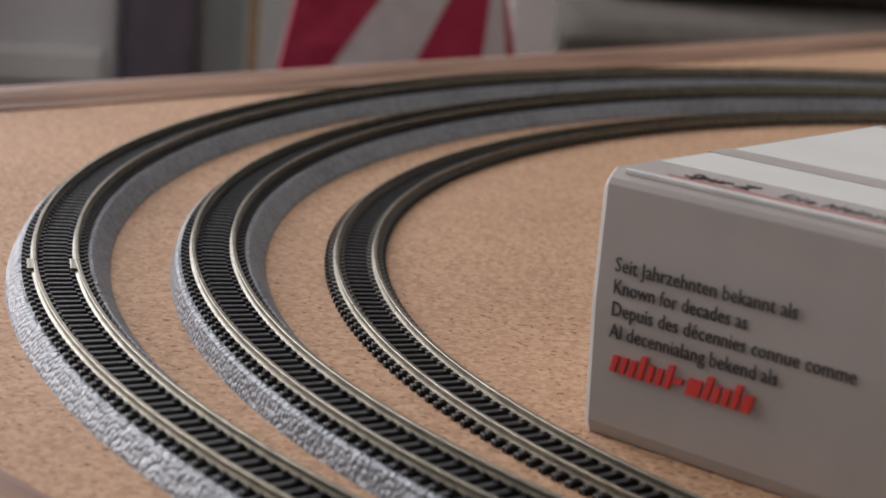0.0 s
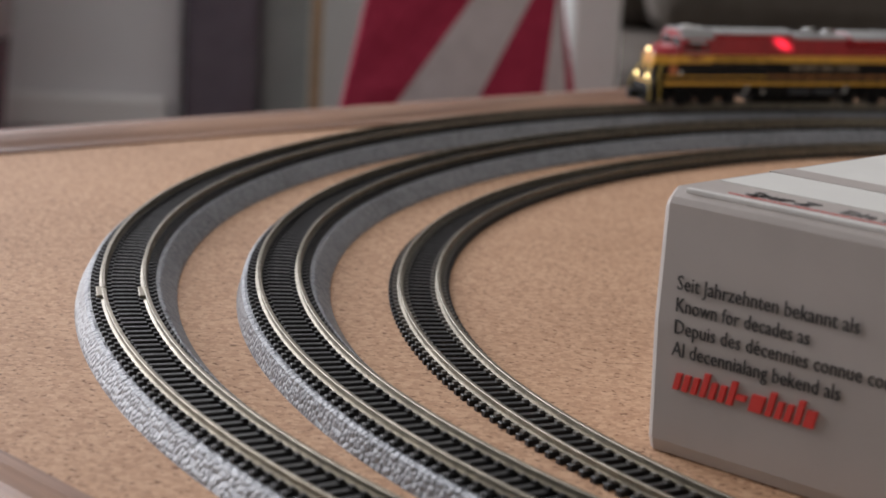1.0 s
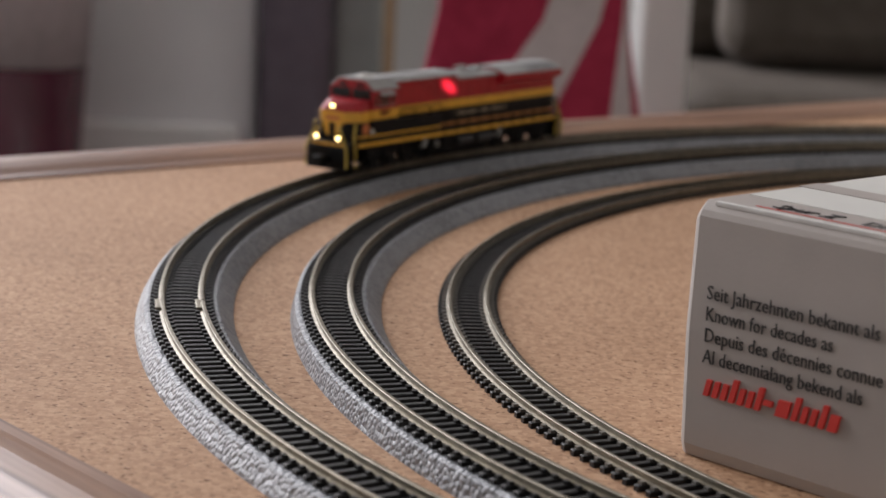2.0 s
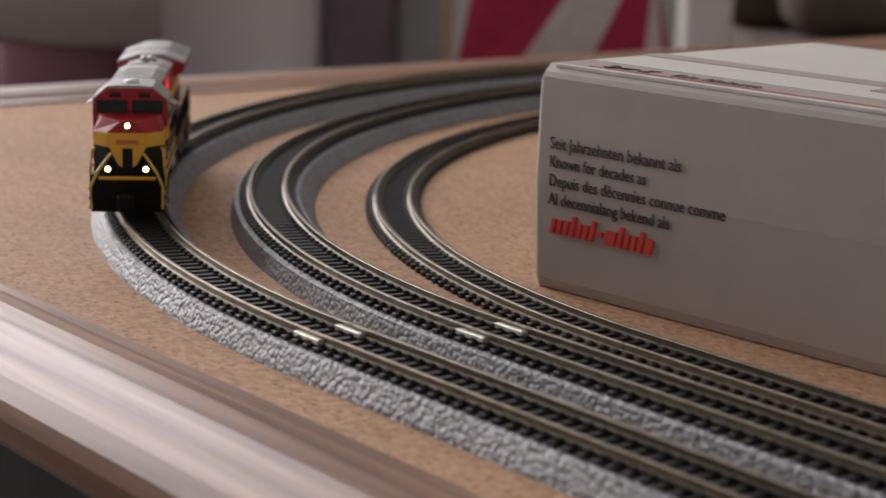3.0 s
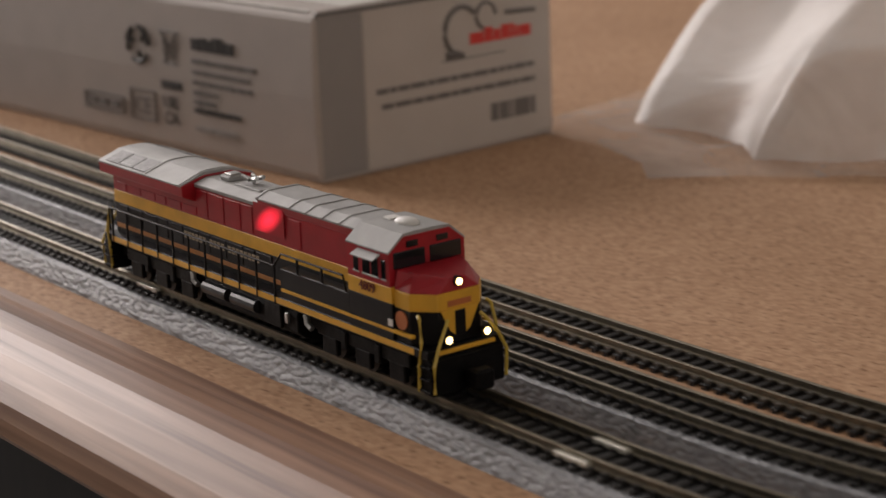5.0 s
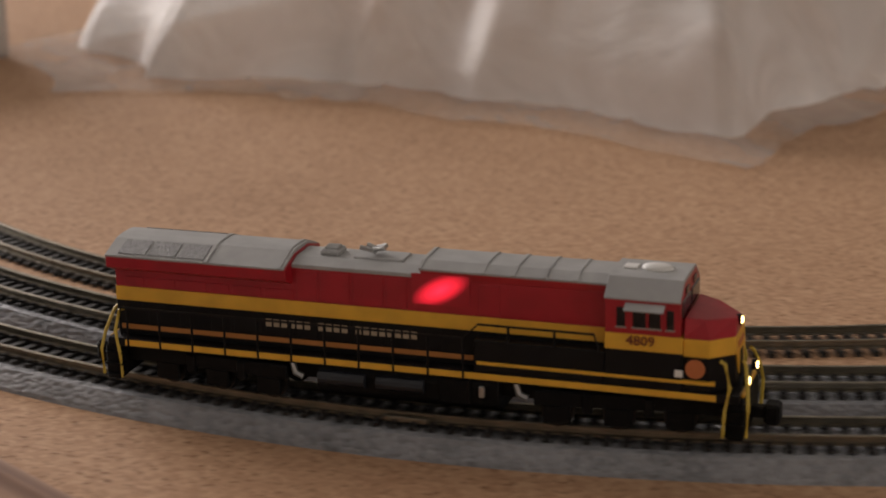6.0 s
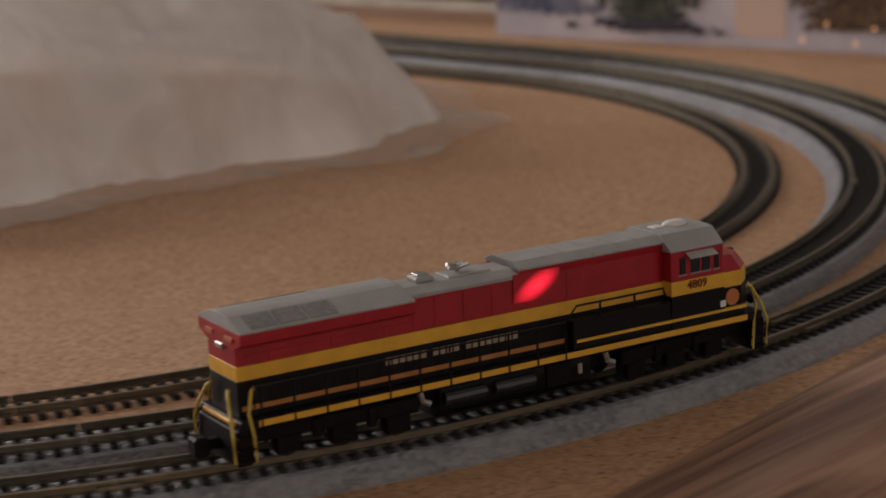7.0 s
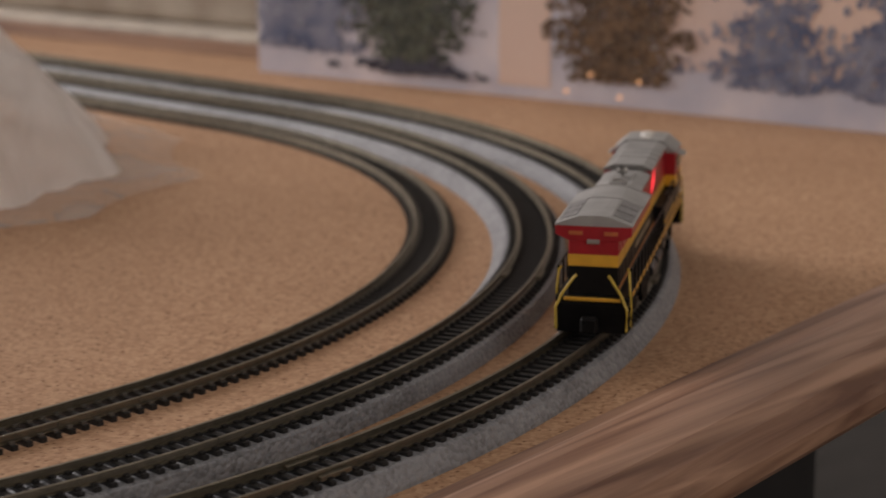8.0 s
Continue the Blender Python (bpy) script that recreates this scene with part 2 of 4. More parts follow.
def plastic_film(name, clear, gloss, bump):
    """Thin milky film: clear is the share of light that passes straight through."""
    m = bpy.data.materials.new(name)
    m.use_nodes = True
    nt = m.node_tree
    nt.nodes.remove(nt.nodes["Principled BSDF"])
    outn = nt.nodes["Material Output"]
    tc = nt.nodes.new("ShaderNodeTexCoord")
    mp = nt.nodes.new("ShaderNodeMapping")
    mp.inputs["Scale"].default_value = (20, 38, 30)
    mp.inputs["Rotation"].default_value = (0, 0, radians(35))
    nt.links.new(tc.outputs["Object"], mp.inputs["Vector"])
    n = nt.nodes.new("ShaderNodeTexNoise")
    n.inputs["Scale"].default_value = 1.0
    n.inputs["Detail"].default_value = 4
    n.inputs["Distortion"].default_value = 0.8
    nt.links.new(mp.outputs[0], n.inputs["Vector"])
    bp = nt.nodes.new("ShaderNodeBump")
    bp.inputs["Strength"].default_value = bump
    bp.inputs["Distance"].default_value = 0.004
    nt.links.new(n.outputs["Fac"], bp.inputs["Height"])
    d = nt.nodes.new("ShaderNodeBsdfDiffuse")
    t = nt.nodes.new("ShaderNodeBsdfTranslucent")
    for s_ in (d, t):
        s_.inputs["Color"].default_value = (0.82, 0.82, 0.81, 1)
    gl = nt.nodes.new("ShaderNodeBsdfGlossy")
    gl.inputs["Roughness"].default_value = 0.33
    tr = nt.nodes.new("ShaderNodeBsdfTransparent")
    for s_ in (d, t, gl):
        nt.links.new(bp.outputs[0], s_.inputs["Normal"])
    m1, m2, m3 = (nt.nodes.new("ShaderNodeMixShader") for _ in range(3))
    m1.inputs[0].default_value = 0.40
    nt.links.new(d.outputs[0], m1.inputs[1])
    nt.links.new(t.outputs[0], m1.inputs[2])
    m2.inputs[0].default_value = gloss
    nt.links.new(m1.outputs[0], m2.inputs[1])
    nt.links.new(gl.outputs[0], m2.inputs[2])
    lay = nt.nodes.new("ShaderNodeMapRange")
    lay.inputs["From Min"].default_value, lay.inputs["From Max"].default_value = 0.35, 0.65
    lay.inputs["To Min"].default_value, lay.inputs["To Max"].default_value = clear + 0.14, max(0.0, clear - 0.14)
    nt.links.new(n.outputs["Fac"], lay.inputs["Value"])
    nt.links.new(lay.outputs[0], m3.inputs[0])
    nt.links.new(m2.outputs[0], m3.inputs[1])
    nt.links.new(tr.outputs[0], m3.inputs[2])
    nt.links.new(m3.outputs[0], outn.inputs["Surface"])
    return m


FILM = plastic_film("milky_film", 0.30, 0.12, 0.45)
CLEAR_FILM = plastic_film("clear_film", 0.72, 0.12, 0.5)


# ---- mesh helpers ----
def thing(name, label, category, group="", kind="", m=None):
    ob = new(name)
    if m is not None:
        ob.matrix_world = m
    return tagged(ob, label, category, group, kind)


def part(name, bm, material, parent=None, label="", smooth=False):
    me = bpy.data.meshes.new(name)
    bm.to_mesh(me)
    bm.free()
    me.materials.append(material)
    if smooth:
        for p in me.polygons:
            p.use_smooth = True
    ob = new(name, me)
    if parent is not None:
        ob.parent = parent
    if label:
        tagged(ob, label)
    return ob


def cuboid(bm, x0, x1, y0, y1, z0, z1):
    vs = [bm.verts.new((x, y, z)) for z in (z0, z1) for x, y in ((x0, y0), (x1, y0), (x1, y1), (x0, y1))]
    fs = [bm.faces.new([vs[i] for i in f]) for f in ((3, 2, 1, 0), (4, 5, 6, 7), (0, 1, 5, 4), (1, 2, 6, 5), (2, 3, 7, 6), (3, 0, 4, 7))]
    return fs


def block(x0, x1, y0, y1, z0, z1, bevel=0.0, seg=1):
    bm = bmesh.new()
    cuboid(bm, x0, x1, y0, y1, z0, z1)
    if bevel:
        bmesh.ops.bevel(bm, geom=list(bm.edges), offset=bevel, segments=seg, affect="EDGES", profile=0.5)
    return bm


def loft(bm, rings, caps=True):
    rows = [[bm.verts.new(p) for p in r] for r in rings]
    n = len(rows[0])
    for a, b in zip(rows, rows[1:]):
        for i in range(n):
            bm.faces.new((a[i], a[(i + 1) % n], b[(i + 1) % n], b[i]))
    if caps:
        bm.faces.new(list(reversed(rows[0])))
        bm.faces.new(rows[-1])
    bmesh.ops.recalc_face_normals(bm, faces=list(bm.faces))
    return bm


def prism_x(profile, x0, x1, bevel=0.0):
    """A profile of (y, z) drawn out along x."""
    bm = loft(bmesh.new(), [[(x, y, z) for y, z in profile] for x in (x0, x1)])
    if bevel:
        bmesh.ops.bevel(bm, geom=list(bm.edges), offset=bevel, segments=1, affect="EDGES")
    return bm


def tube(bm, pts, r, n=6):
    pts = [Vector(p) for p in pts]
    rings = []
    for i, p in enumerate(pts):
        d = (pts[min(i + 1, len(pts) - 1)] - pts[max(i - 1, 0)]).normalized()
        a = d.cross(Vector((0, 0, 1)))
        if a.length < 0.1:
            a = d.cross(Vector((0, 1, 0)))
        a.normalize()
        b = d.cross(a)
        rings.append([p + r * (math.cos(2 * math.pi * k / n) * a + math.sin(2 * math.pi * k / n) * b) for k in range(n)])
    return loft(bm, rings)


def disc(bm, c, axis, r, h, n=14):
    axis = Vector(axis).normalized()
    a = axis.orthogonal().normalized()
    b = axis.cross(a)
    c = Vector(c)
    return loft(bm, [[c + axis * t + r * (math.cos(2 * math.pi * k / n) * a + math.sin(2 * math.pi * k / n) * b) for k in range(n)] for t in (-h / 2, h / 2)])


def lettering(name, body, size, m, material, parent, squeeze=1.0, depth=0.00006, label="", shear=0.0):
    cu = bpy.data.curves.new(name, "FONT")
    cu.body, cu.size, cu.extrude, cu.shear, cu.resolution_u = body, size, depth, shear, 2
    tmp = bpy.data.objects.new(name, cu)
    scene.collection.objects.link(tmp)
    me = bpy.data.meshes.new_from_object(tmp.evaluated_get(bpy.context.evaluated_depsgraph_get()))
    bpy.data.objects.remove(tmp)
    me.transform(Matrix.Diagonal((squeeze, 1, 1, 1)))
    me.materials.clear()
    me.materials.append(material)
    ob = new(name, me)
    ob.parent = parent
    ob.matrix_basis = m
    if label:
        tagged(ob, label)
    return ob


# ---- room ----
x0, x1, y0, y1, z0, z1 = ROOM
tagged(part("floor", block(x0, x1, y0, y1, z0 - 0.1, z0), FLOOR), "dark wooden floorboards of a living room", "floor", kind="structure")
tagged(part("ceiling", block(x0, x1, y0, y1, z1, z1 + 0.1), CEIL), "white painted ceiling", "ceiling", kind="structure")
tagged(part("wall_north", block(x0, x1, y1, y1 + 0.12, z0, z1), PLASTER), "pale painted wall", "wall", kind="structure")
tagged(part("wall_south", block(x0, x1, y0 - 0.12, y0, z0, z1), PLASTER), "pale painted wall", "wall", kind="structure")
bm = bmesh.new()
for b_ in ((y0, -0.7, z0, z1), (0.9, y1, z0, z1), (-0.7, 0.9, z0, 0.15), (-0.7, 0.9, 1.35, z1)):
    cuboid(bm, x1, x1 + 0.12, *b_)
tagged(part("wall_east", bm, PLASTER), "pale painted wall with an added window opening", "wall", kind="structure")
bm = bmesh.new()
WY0, WY1, WZ0, WZ1 = -1.0, 1.1, 0.0, 1.6
for b_ in ((y0, WY0, z0, z1), (WY1, y1, z0, z1), (WY0, WY1, z0, WZ0), (WY0, WY1, WZ1, z1)):
    cuboid(bm, x0 - 0.2, x0, *b_)
tagged(part("wall_west", bm, PLASTER), "pale painted wall with a large window opening", "wall", kind="structure")
win = thing("window_1", "large window with white frame letting daylight in", "window", kind="structure")
WHITE_FRAME = mat("white_frame_paint", (0.78, 0.78, 0.77), 0.35, vary=0.04, scale=20)
for b_ in ((WY0, WY0 + 0.05, WZ0, WZ1), (WY1 - 0.05, WY1, WZ0, WZ1), (WY0 + 0.05, WY1 - 0.05, WZ0, WZ0 + 0.05), (WY0 + 0.05, WY1 - 0.05, WZ1 - 0.05, WZ1)):
    part("window_frame", block(x0 - 0.14, x0 - 0.09, *b_, bevel=0.004), WHITE_FRAME, win)
GLASS = bpy.data.materials.new("glass")
GLASS.use_nodes = True
GLASS.node_tree.nodes["Principled BSDF"].inputs["Transmission Weight"].default_value = 1.0
GLASS.node_tree.nodes["Principled BSDF"].inputs["Roughness"].default_value = 0.0
pane = part("pane", block(x0 - 0.118, x0 - 0.112, WY0 + 0.05, WY1 - 0.05, WZ0 + 0.05, WZ1 - 0.05), GLASS, win)
pane.visible_shadow = False

# unseen window, added to go with the fill lamp on the east side
added_win = thing("added_window", "added unseen window with white frame behind the viewer", "window", kind="structure")
for b_ in ((-0.7, -0.65, 0.15, 1.35), (0.85, 0.9, 0.15, 1.35), (-0.65, 0.85, 0.15, 0.2), (-0.65, 0.85, 1.3, 1.35)):
    part("window_frame", block(x1 + 0.05, x1 + 0.09, *b_, bevel=0.004), WHITE_FRAME, added_win)
pane = part("pane", block(x1 + 0.067, x1 + 0.073, -0.65, 0.85, 0.2, 1.3), GLASS, added_win)
pane.visible_shadow = False

# ---- table with cork top ----
CORNERS = [(-0.274, -0.0205), (0.620, -0.0140), (0.565, 0.600), (-0.269, 0.517)]


def table():
    top = thing("display_table", "cork-covered table with a rounded varnished beech edge", "table")
    bm = bmesh.new()
    lo = [bm.verts.new((x, y, -0.004)) for x, y in CORNERS]
    hi = [bm.verts.new((x, y, 0.0)) for x, y in CORNERS]
    bm.faces.new(hi)
    bm.faces.new(lo[::-1])
    for i in range(4):
        bm.faces.new((lo[i], lo[(i + 1) % 4], hi[(i + 1) % 4], hi[i]))
    part("cork_sheet", bm, CORK, top, "tan granulated cork surface")
    bm = bmesh.new()
    lo = [bm.verts.new((x, y, -0.0084)) for x, y in CORNERS]
    hi = [bm.verts.new((x, y, -0.0045)) for x, y in CORNERS]
    bm.faces.new(hi)
    bm.faces.new(lo[::-1])
    for i in range(4):
        bm.faces.new((lo[i], lo[(i + 1) % 4], hi[(i + 1) % 4], hi[i]))
    part("base_board", bm, WOOD_X, top)
    prof = [(0.0, -0.0080), (0.0, 0.0006), (0.003, 0.0010), (0.006, 0.0022), (0.010, 0.0031), (0.015, 0.0032), (0.020, 0.0024), (0.0238, 0.0006),
            (0.0258, -0.0016), (0.0264, -0.0040), (0.0262, -0.0070), (0.0252, -0.0084)]
    n = len(CORNERS)
    mit = []
    for i in range(n):
        p, a, b = (Vector(CORNERS[k % n]) for k in (i, i - 1, i + 1))
        d1, d2 = (p - a).normalized(), (b - p).normalized()
        n1, n2 = Vector((d1.y, -d1.x)), Vector((d2.y, -d2.x))
        m_ = (n1 + n2).normalized()
        mit.append(m_ / m_.dot(n1))
    for i in range(n):
        j = (i + 1) % n
        rings = []
        for k in range(13):
            f = k / 12
            c = Vector(CORNERS[i]).lerp(Vector(CORNERS[j]), f)
            o = mit[i].lerp(mit[j], f)
            rings.append([(c.x + o.x * q, c.y + o.y * q, z) for q, z in prof])
        part("edge_trim", loft(bmesh.new(), rings), WOOD_X if i % 2 == 0 else WOOD_Y, top, "rounded varnished beech edge strip", smooth=False)
    # block added in place of the deep shade below the rim
    part("shade_block", block(-0.235, 0.535, 0.022, 0.470, -0.70, -0.0088, 0.003), SHADE_BLACK, top, "added near-black block for the shade under the top")
    for x, y in ((-0.2, 0.05), (0.50, 0.05), (0.50, 0.44), (-0.2, 0.44)):
        part("leg", block(x - 0.02, x + 0.02, y - 0.02, y + 0.02, -0.75, -0.7005, 0.003), SHADE_BLACK, top)
    return top


table()

# ---- railway loops ----
LOOPS = {"outer": dict(d=0.0, a=0.0001, b=0.3354, R=0.2471, Q=0.2471, e=0.0, l=0.0, z=0.0056),
         "middle": dict(d=0.0205, a=0.0110, b=0.3354, R=0.2247, Q=0.2247, e=0.0, l=0.0, z=0.0056),
         "inner": dict(d=0.0420, a=0.0189, b=0.3280, R=0.2071, Q=0.1985, e=0.0172, l=0.0, z=0.0023)}


def legs_of(loop):
    L = LOOPS[loop]
    d, a, b, R, Q, e, l = (L[k] for k in "dabRQel")
    return [b - a, math.pi / 2 * Q, e, math.pi / 2 * Q, math.hypot(b - a, 2 * Q + e - 2 * R - l), math.pi / 2 * R, l, math.pi / 2 * R]


def along(loop, s):
    """The place and heading on a loop, s metres past the start of its front straight."""
    L = LOOPS[loop]
    d, a, b, R, Q, e, l = (L[k] for k in "dabRQel")
    legs = legs_of(loop)
    s = s % sum(legs)
    k = 0
    while s > legs[k]:
        s -= legs[k]
        k += 1
    if k == 0:
        return a + s, d, 0.0
    if k == 1:
        t = s / Q
        return b + Q * math.sin(t), d + Q - Q * math.cos(t), t
    if k == 2:
        return b + Q, d + Q + s, math.pi / 2
    if k == 3:
        t = math.pi / 2 + s / Q
        return b + Q * math.sin(t), d + Q + e - Q * math.cos(t), t
    if k == 4:
        f = s / legs[4]
        return b + (a - b) * f, (d + 2 * Q + e) * (1 - f) + (d + 2 * R + l) * f, math.pi
    if k == 5:
        t = math.pi + s / R
        return a + R * math.sin(t), d + R + l - R * math.cos(t), t
    if k == 6:
        return a - R, d + R + l - s, math.pi * 1.5
    t = math.pi * 1.5 + s / R
    return a + R * math.sin(t), d + R - R * math.cos(t), t


def sweep(loop, s0, s1, profile, step=0.006):
    """A closed profile of (offset to the right, z) drawn along a loop."""
    n = max(1, round((s1 - s0) / step))
    rings = []
    for i in range(n + 1):
        x, y, h = along(loop, s0 + (s1 - s0) * i / n)
        rings.append([(x + o * math.sin(h), y - o * math.cos(h), z) for o, z in profile])
    return loft(bmesh.new(), rings)


def rail_profile(c, z):
    return [(c - 0.0006, z - 0.0014), (c - 0.0006, z - 0.00115), (c - 0.00017, z - 0.0010), (c - 0.00017, z - 0.0005), (c - 0.00034, z - 0.00035),
            (c - 0.00034, z - 0.00006), (c - 0.00026, z), (c + 0.00026, z), (c + 0.00034, z - 0.00006), (c + 0.00034, z - 0.00035),
            (c + 0.00017, z - 0.0005), (c + 0.00017, z - 0.0010), (c + 0.0006, z - 0.00115), (c + 0.0006, z - 0.0014)]


# lighter metallic colour that puts the glints on the inner loop's black chairs
CHAIR_GLINT = mat("chair_glint", (0.22, 0.21, 0.19), 0.45, 0.6, vary=0.3, scale=500)


def sleeper_mesh(chair_mat):
    bm = bmesh.new()
    cuboid(bm, -0.00062, 0.00062, -0.0056, 0.0056, -0.0011, 0.0)
    bmesh.ops.bevel(bm, geom=[e for e in bm.edges], offset=0.00012, segments=1, affect="EDGES")
    for c in (-0.0035, 0.0035):
        for s_ in (-1, 1):
            for f in cuboid(bm, -0.00045, 0.00045, c + s_ * 0.00105 - 0.00040, c + s_ * 0.00105 + 0.00040, -0.0001, 0.00042):
                f.material_index = 1
    me = bpy.data.meshes.new("sleeper")
    bm.to_mesh(me)
    bm.free()
    me.materials.append(SLEEPER)
    me.materials.append(chair_mat)
    return me


SLEEPER_MESH = {"outer": sleeper_mesh(SLEEPER), "inner": sleeper_mesh(CHAIR_GLINT)}
SLEEPER_MESH["middle"] = SLEEPER_MESH["outer"]
PITCH = 0.00275


def sections(loop):
    """Lengths of the track pieces: 110 mm straights and 30 degree curves."""
    L = LOOPS[loop]
    front, back = L["b"] - L["a"], legs_of(loop)[4]
    right, left = math.pi / 6 * L["Q"], math.pi / 6 * L["R"]
    return [front / 3] * 3 + [right] * 3 + ([L["e"]] if L["e"] else []) + [right] * 3 + [back / 3] * 3 + [left] * 6


def track(loop, bedded, foot=0.0082):
    L, s = LOOPS[loop], 0.0
    z = L["z"]
    for k, length in enumerate(sections(loop)):
        lab = ("model railway track section with grey ballasted roadbed on cork" if bedded
               else "model railway track section of black sleepers laid loose on cork")
        sec = thing("track_section", lab, "railway track", "track sections of the %s loop" % loop)
        if bedded:
            zt = z - 0.0021
            prof = [(-0.0094, 0.0), (-0.0092, 0.0006), (-0.0066, zt - 0.0002), (-0.0062, zt), (0.0060, zt), (min(0.0066, foot - 0.0008), zt - 0.0003), (foot - 0.0002, 0.0007), (foot, 0.0)]
            part("roadbed", sweep(loop, s, s + length - 0.0001, prof), BALLAST, sec, "grey moulded ballast roadbed")
        for c in (-0.0035, 0.0035):
            part("rail", sweep(loop, s, s + length - 0.00025, rail_profile(c, z)), RAIL, sec, "nickel silver rail")
            if loop == "inner" or (loop == "middle" and k not in (0, 2, 7, 9, 11)):
                continue
            x, y, h = along(loop, s + 0.0002)
            j = part("rail_joiner", block(-0.0032, 0.0032, -0.0007, 0.0007, -0.00135, -0.00055, 0.0001), JOINER if k in (0, 1, 2, 3) else RAIL, sec, "bright metal rail joiner")
            j.matrix_basis = pose(x, y, z) @ Matrix.Rotation(h, 4, "Z") @ pose(0, -c - 0.0005, 0)
        n = max(1, round(length / PITCH))
        for i in range(n):
            x, y, h = along(loop, s + length * (i + 0.5) / n)
            t = new("sleeper", SLEEPER_MESH[loop])
            t.parent = sec
            t.matrix_basis = pose(x, y, z - 0.0014) @ Matrix.Rotation(h + random.uniform(-0.01, 0.01), 4, "Z")
        s += length


track("outer", True)
track("middle", True, 0.0073)
track("inner", False)


# ---- carton ----
def carton():
    L, W, H = 0.1907, 0.0710, 0.0377
    ob = thing("carton", "grey printed card box with red and black lettering on cork", "box", m=pose(-0.0263, 0.0572, 0.0, 0, 0, 4.31))
    r = 0.0022
    prof = [(0.0006, 0.0002), (0.0, 0.002), (-0.0006, H * 0.5), (0.0, H - r), (0.0004, H - 0.6 * r), (r * 0.8, H), (W - 0.001, H), (W, H - 0.001), (W, 0.0002)]
    bm = bmesh.new()
    rings = []
    for x in (0.0, 0.0012, 0.004, L * 0.25, L * 0.5, L * 0.75, L - 0.002, L - 0.0004, L):
        ins = 0.0008 if x in (0.0, L) else 0.0
        rings.append([(x, y + (ins if y < W / 2 else -ins), z - (ins if z > H / 2 else 0)) for y, z in prof])
    loft(bm, rings)
    part("carton_body", bm, CARD, ob)

    def plate(name, u0, u1, v0, v1, material, face, label=""):
        e = 0.00012
        if face == "front":
            bm = block(u0, u1, -0.0007 - e, -0.0003, v0, v1)
        elif face == "side":
            bm = block(L - 0.0002, L + e, u0, u1, v0, v1)
        else:
            bm = block(u0, u1, v0, v1, H - 0.0002, H + e)
        return part(name, bm, material, ob, label)

    front = pose(0, -0.00068, 0, 90)
    for i, (txt, w) in enumerate((("Seit Jahrzehnten bekannt als", 0.0293), ("Known for decades as", 0.0220), ("Depuis des décennies connue comme", 0.0387),
                                  ("Al decennialang bekend als", 0.0274))):
        t = lettering("printed_line", txt, 0.0029, front @ pose(0.0040, 0.0240 - i * 0.0031, 0), INK, ob, label="black printed line of text")
        wid = max(v.co.x for v in t.data.vertices)
        t.data.transform(Matrix.Diagonal((w / wid, 1, 1, 1)))
    # red emblem as plain slanted strokes
    xs = 0.0046
    for w, h, z_ in ((0.0009, 0.0024, 0), (0.0009, 0.0024, 0), (0.0009, 0.0024, 0), (0.0009, 0.0034, 0), (0.0009, 0.0024, 0), (0.0009, 0.0024, 0), (0.0009, 0.0034, 0), (0.0015, 0.0008, 0.0010), (0.0021, 0.0024, 0),
                     (0.0009, 0.0034, 0), (0.0009, 0.0024, 0), (0.0009, 0.0024, 0), (0.0009, 0.0034, 0), (0.0015, 0.0024, 0)):
        bm = bmesh.new()
        zb = 0.0100 + z_
        ps = [(xs, zb), (xs + w, zb), (xs + w + h * 0.25, zb + h), (xs + h * 0.25, zb + h)]
        loft(bm, [[(x, y, z) for x, z in ps] for y in (-0.0002, -0.00082)])
        part("emblem_stroke", bm, INK_RED, ob, "red printed emblem stroke")
        xs += w + 0.00062
    # framed mark, round mark, bin mark, approval marks
    for v in (0.0064, 0.0103):
        plate("rule", 0.0966, 0.1144, v, v + 0.00022, INK_GREY, "front")
    for u in (0.0966, 0.1142):
        plate("rule", u, u + 0.0002, 0.0066, 0.0103, INK_GREY, "front")
    for u, w in ((0.0975, 0.0042), (0.1030, 0.0036), (0.1080, 0.0042)):
        plate("mark", u, u + w, 0.0076, 0.0092, INK_GREY, "front", "grey printed mark")
    bm = bmesh.new()
    for k in range(3):
        a = k * 2.094
        tube(bm, [(0.1227 + 0.0044 * math.cos(a + q_ * 0.3), -0.00072, 0.0245 + 0.0042 * math.sin(a + q_ * 0.3)) for q_ in range(6)], 0.00065, 5)
        tube(bm, [(0.1227 + 0.0018 * math.cos(a + 0.5), -0.00072, 0.0245 + 0.0018 * math.sin(a + 0.5)), (0.1227 + 0.0040 * math.cos(a + 0.9), -0.00072, 0.0245 + 0.0040 * math.sin(a + 0.9))], 0.0005, 5)
    part("round_mark", bm, INK, ob, "round black printed sorting mark")
    for p, q_ in (((0.1322, 0.0288), (0.1398, 0.0286)), ((0.1330, 0.0284), (0.1382, 0.0214)), ((0.1390, 0.0284), (0.1336, 0.0214)), ((0.1332, 0.0212), (0.1390, 0.0212)), ((0.1336, 0.0270), (0.1346, 0.0218)), ((0.1386, 0.0270), (0.1376, 0.0218))):
        part("bin_mark", tube(bmesh.new(), [(p[0], -0.00072, p[1]), (q_[0], -0.00072, q_[1])], 0.00026, 5), INK_GREY, ob, "stroke of a printed crossed bin mark")
    plate("bar_mark", 0.1318, 0.1400, 0.0150, 0.0169, INK, "front")
    for v in (0.0062, 0.0133):
        plate("rule", 0.1178, 0.1284, v, v + 0.00022, INK_GREY, "front")
    for u in (0.1178, 0.1282):
        plate("rule", u, u + 0.0002, 0.0064, 0.0133, INK_GREY, "front")
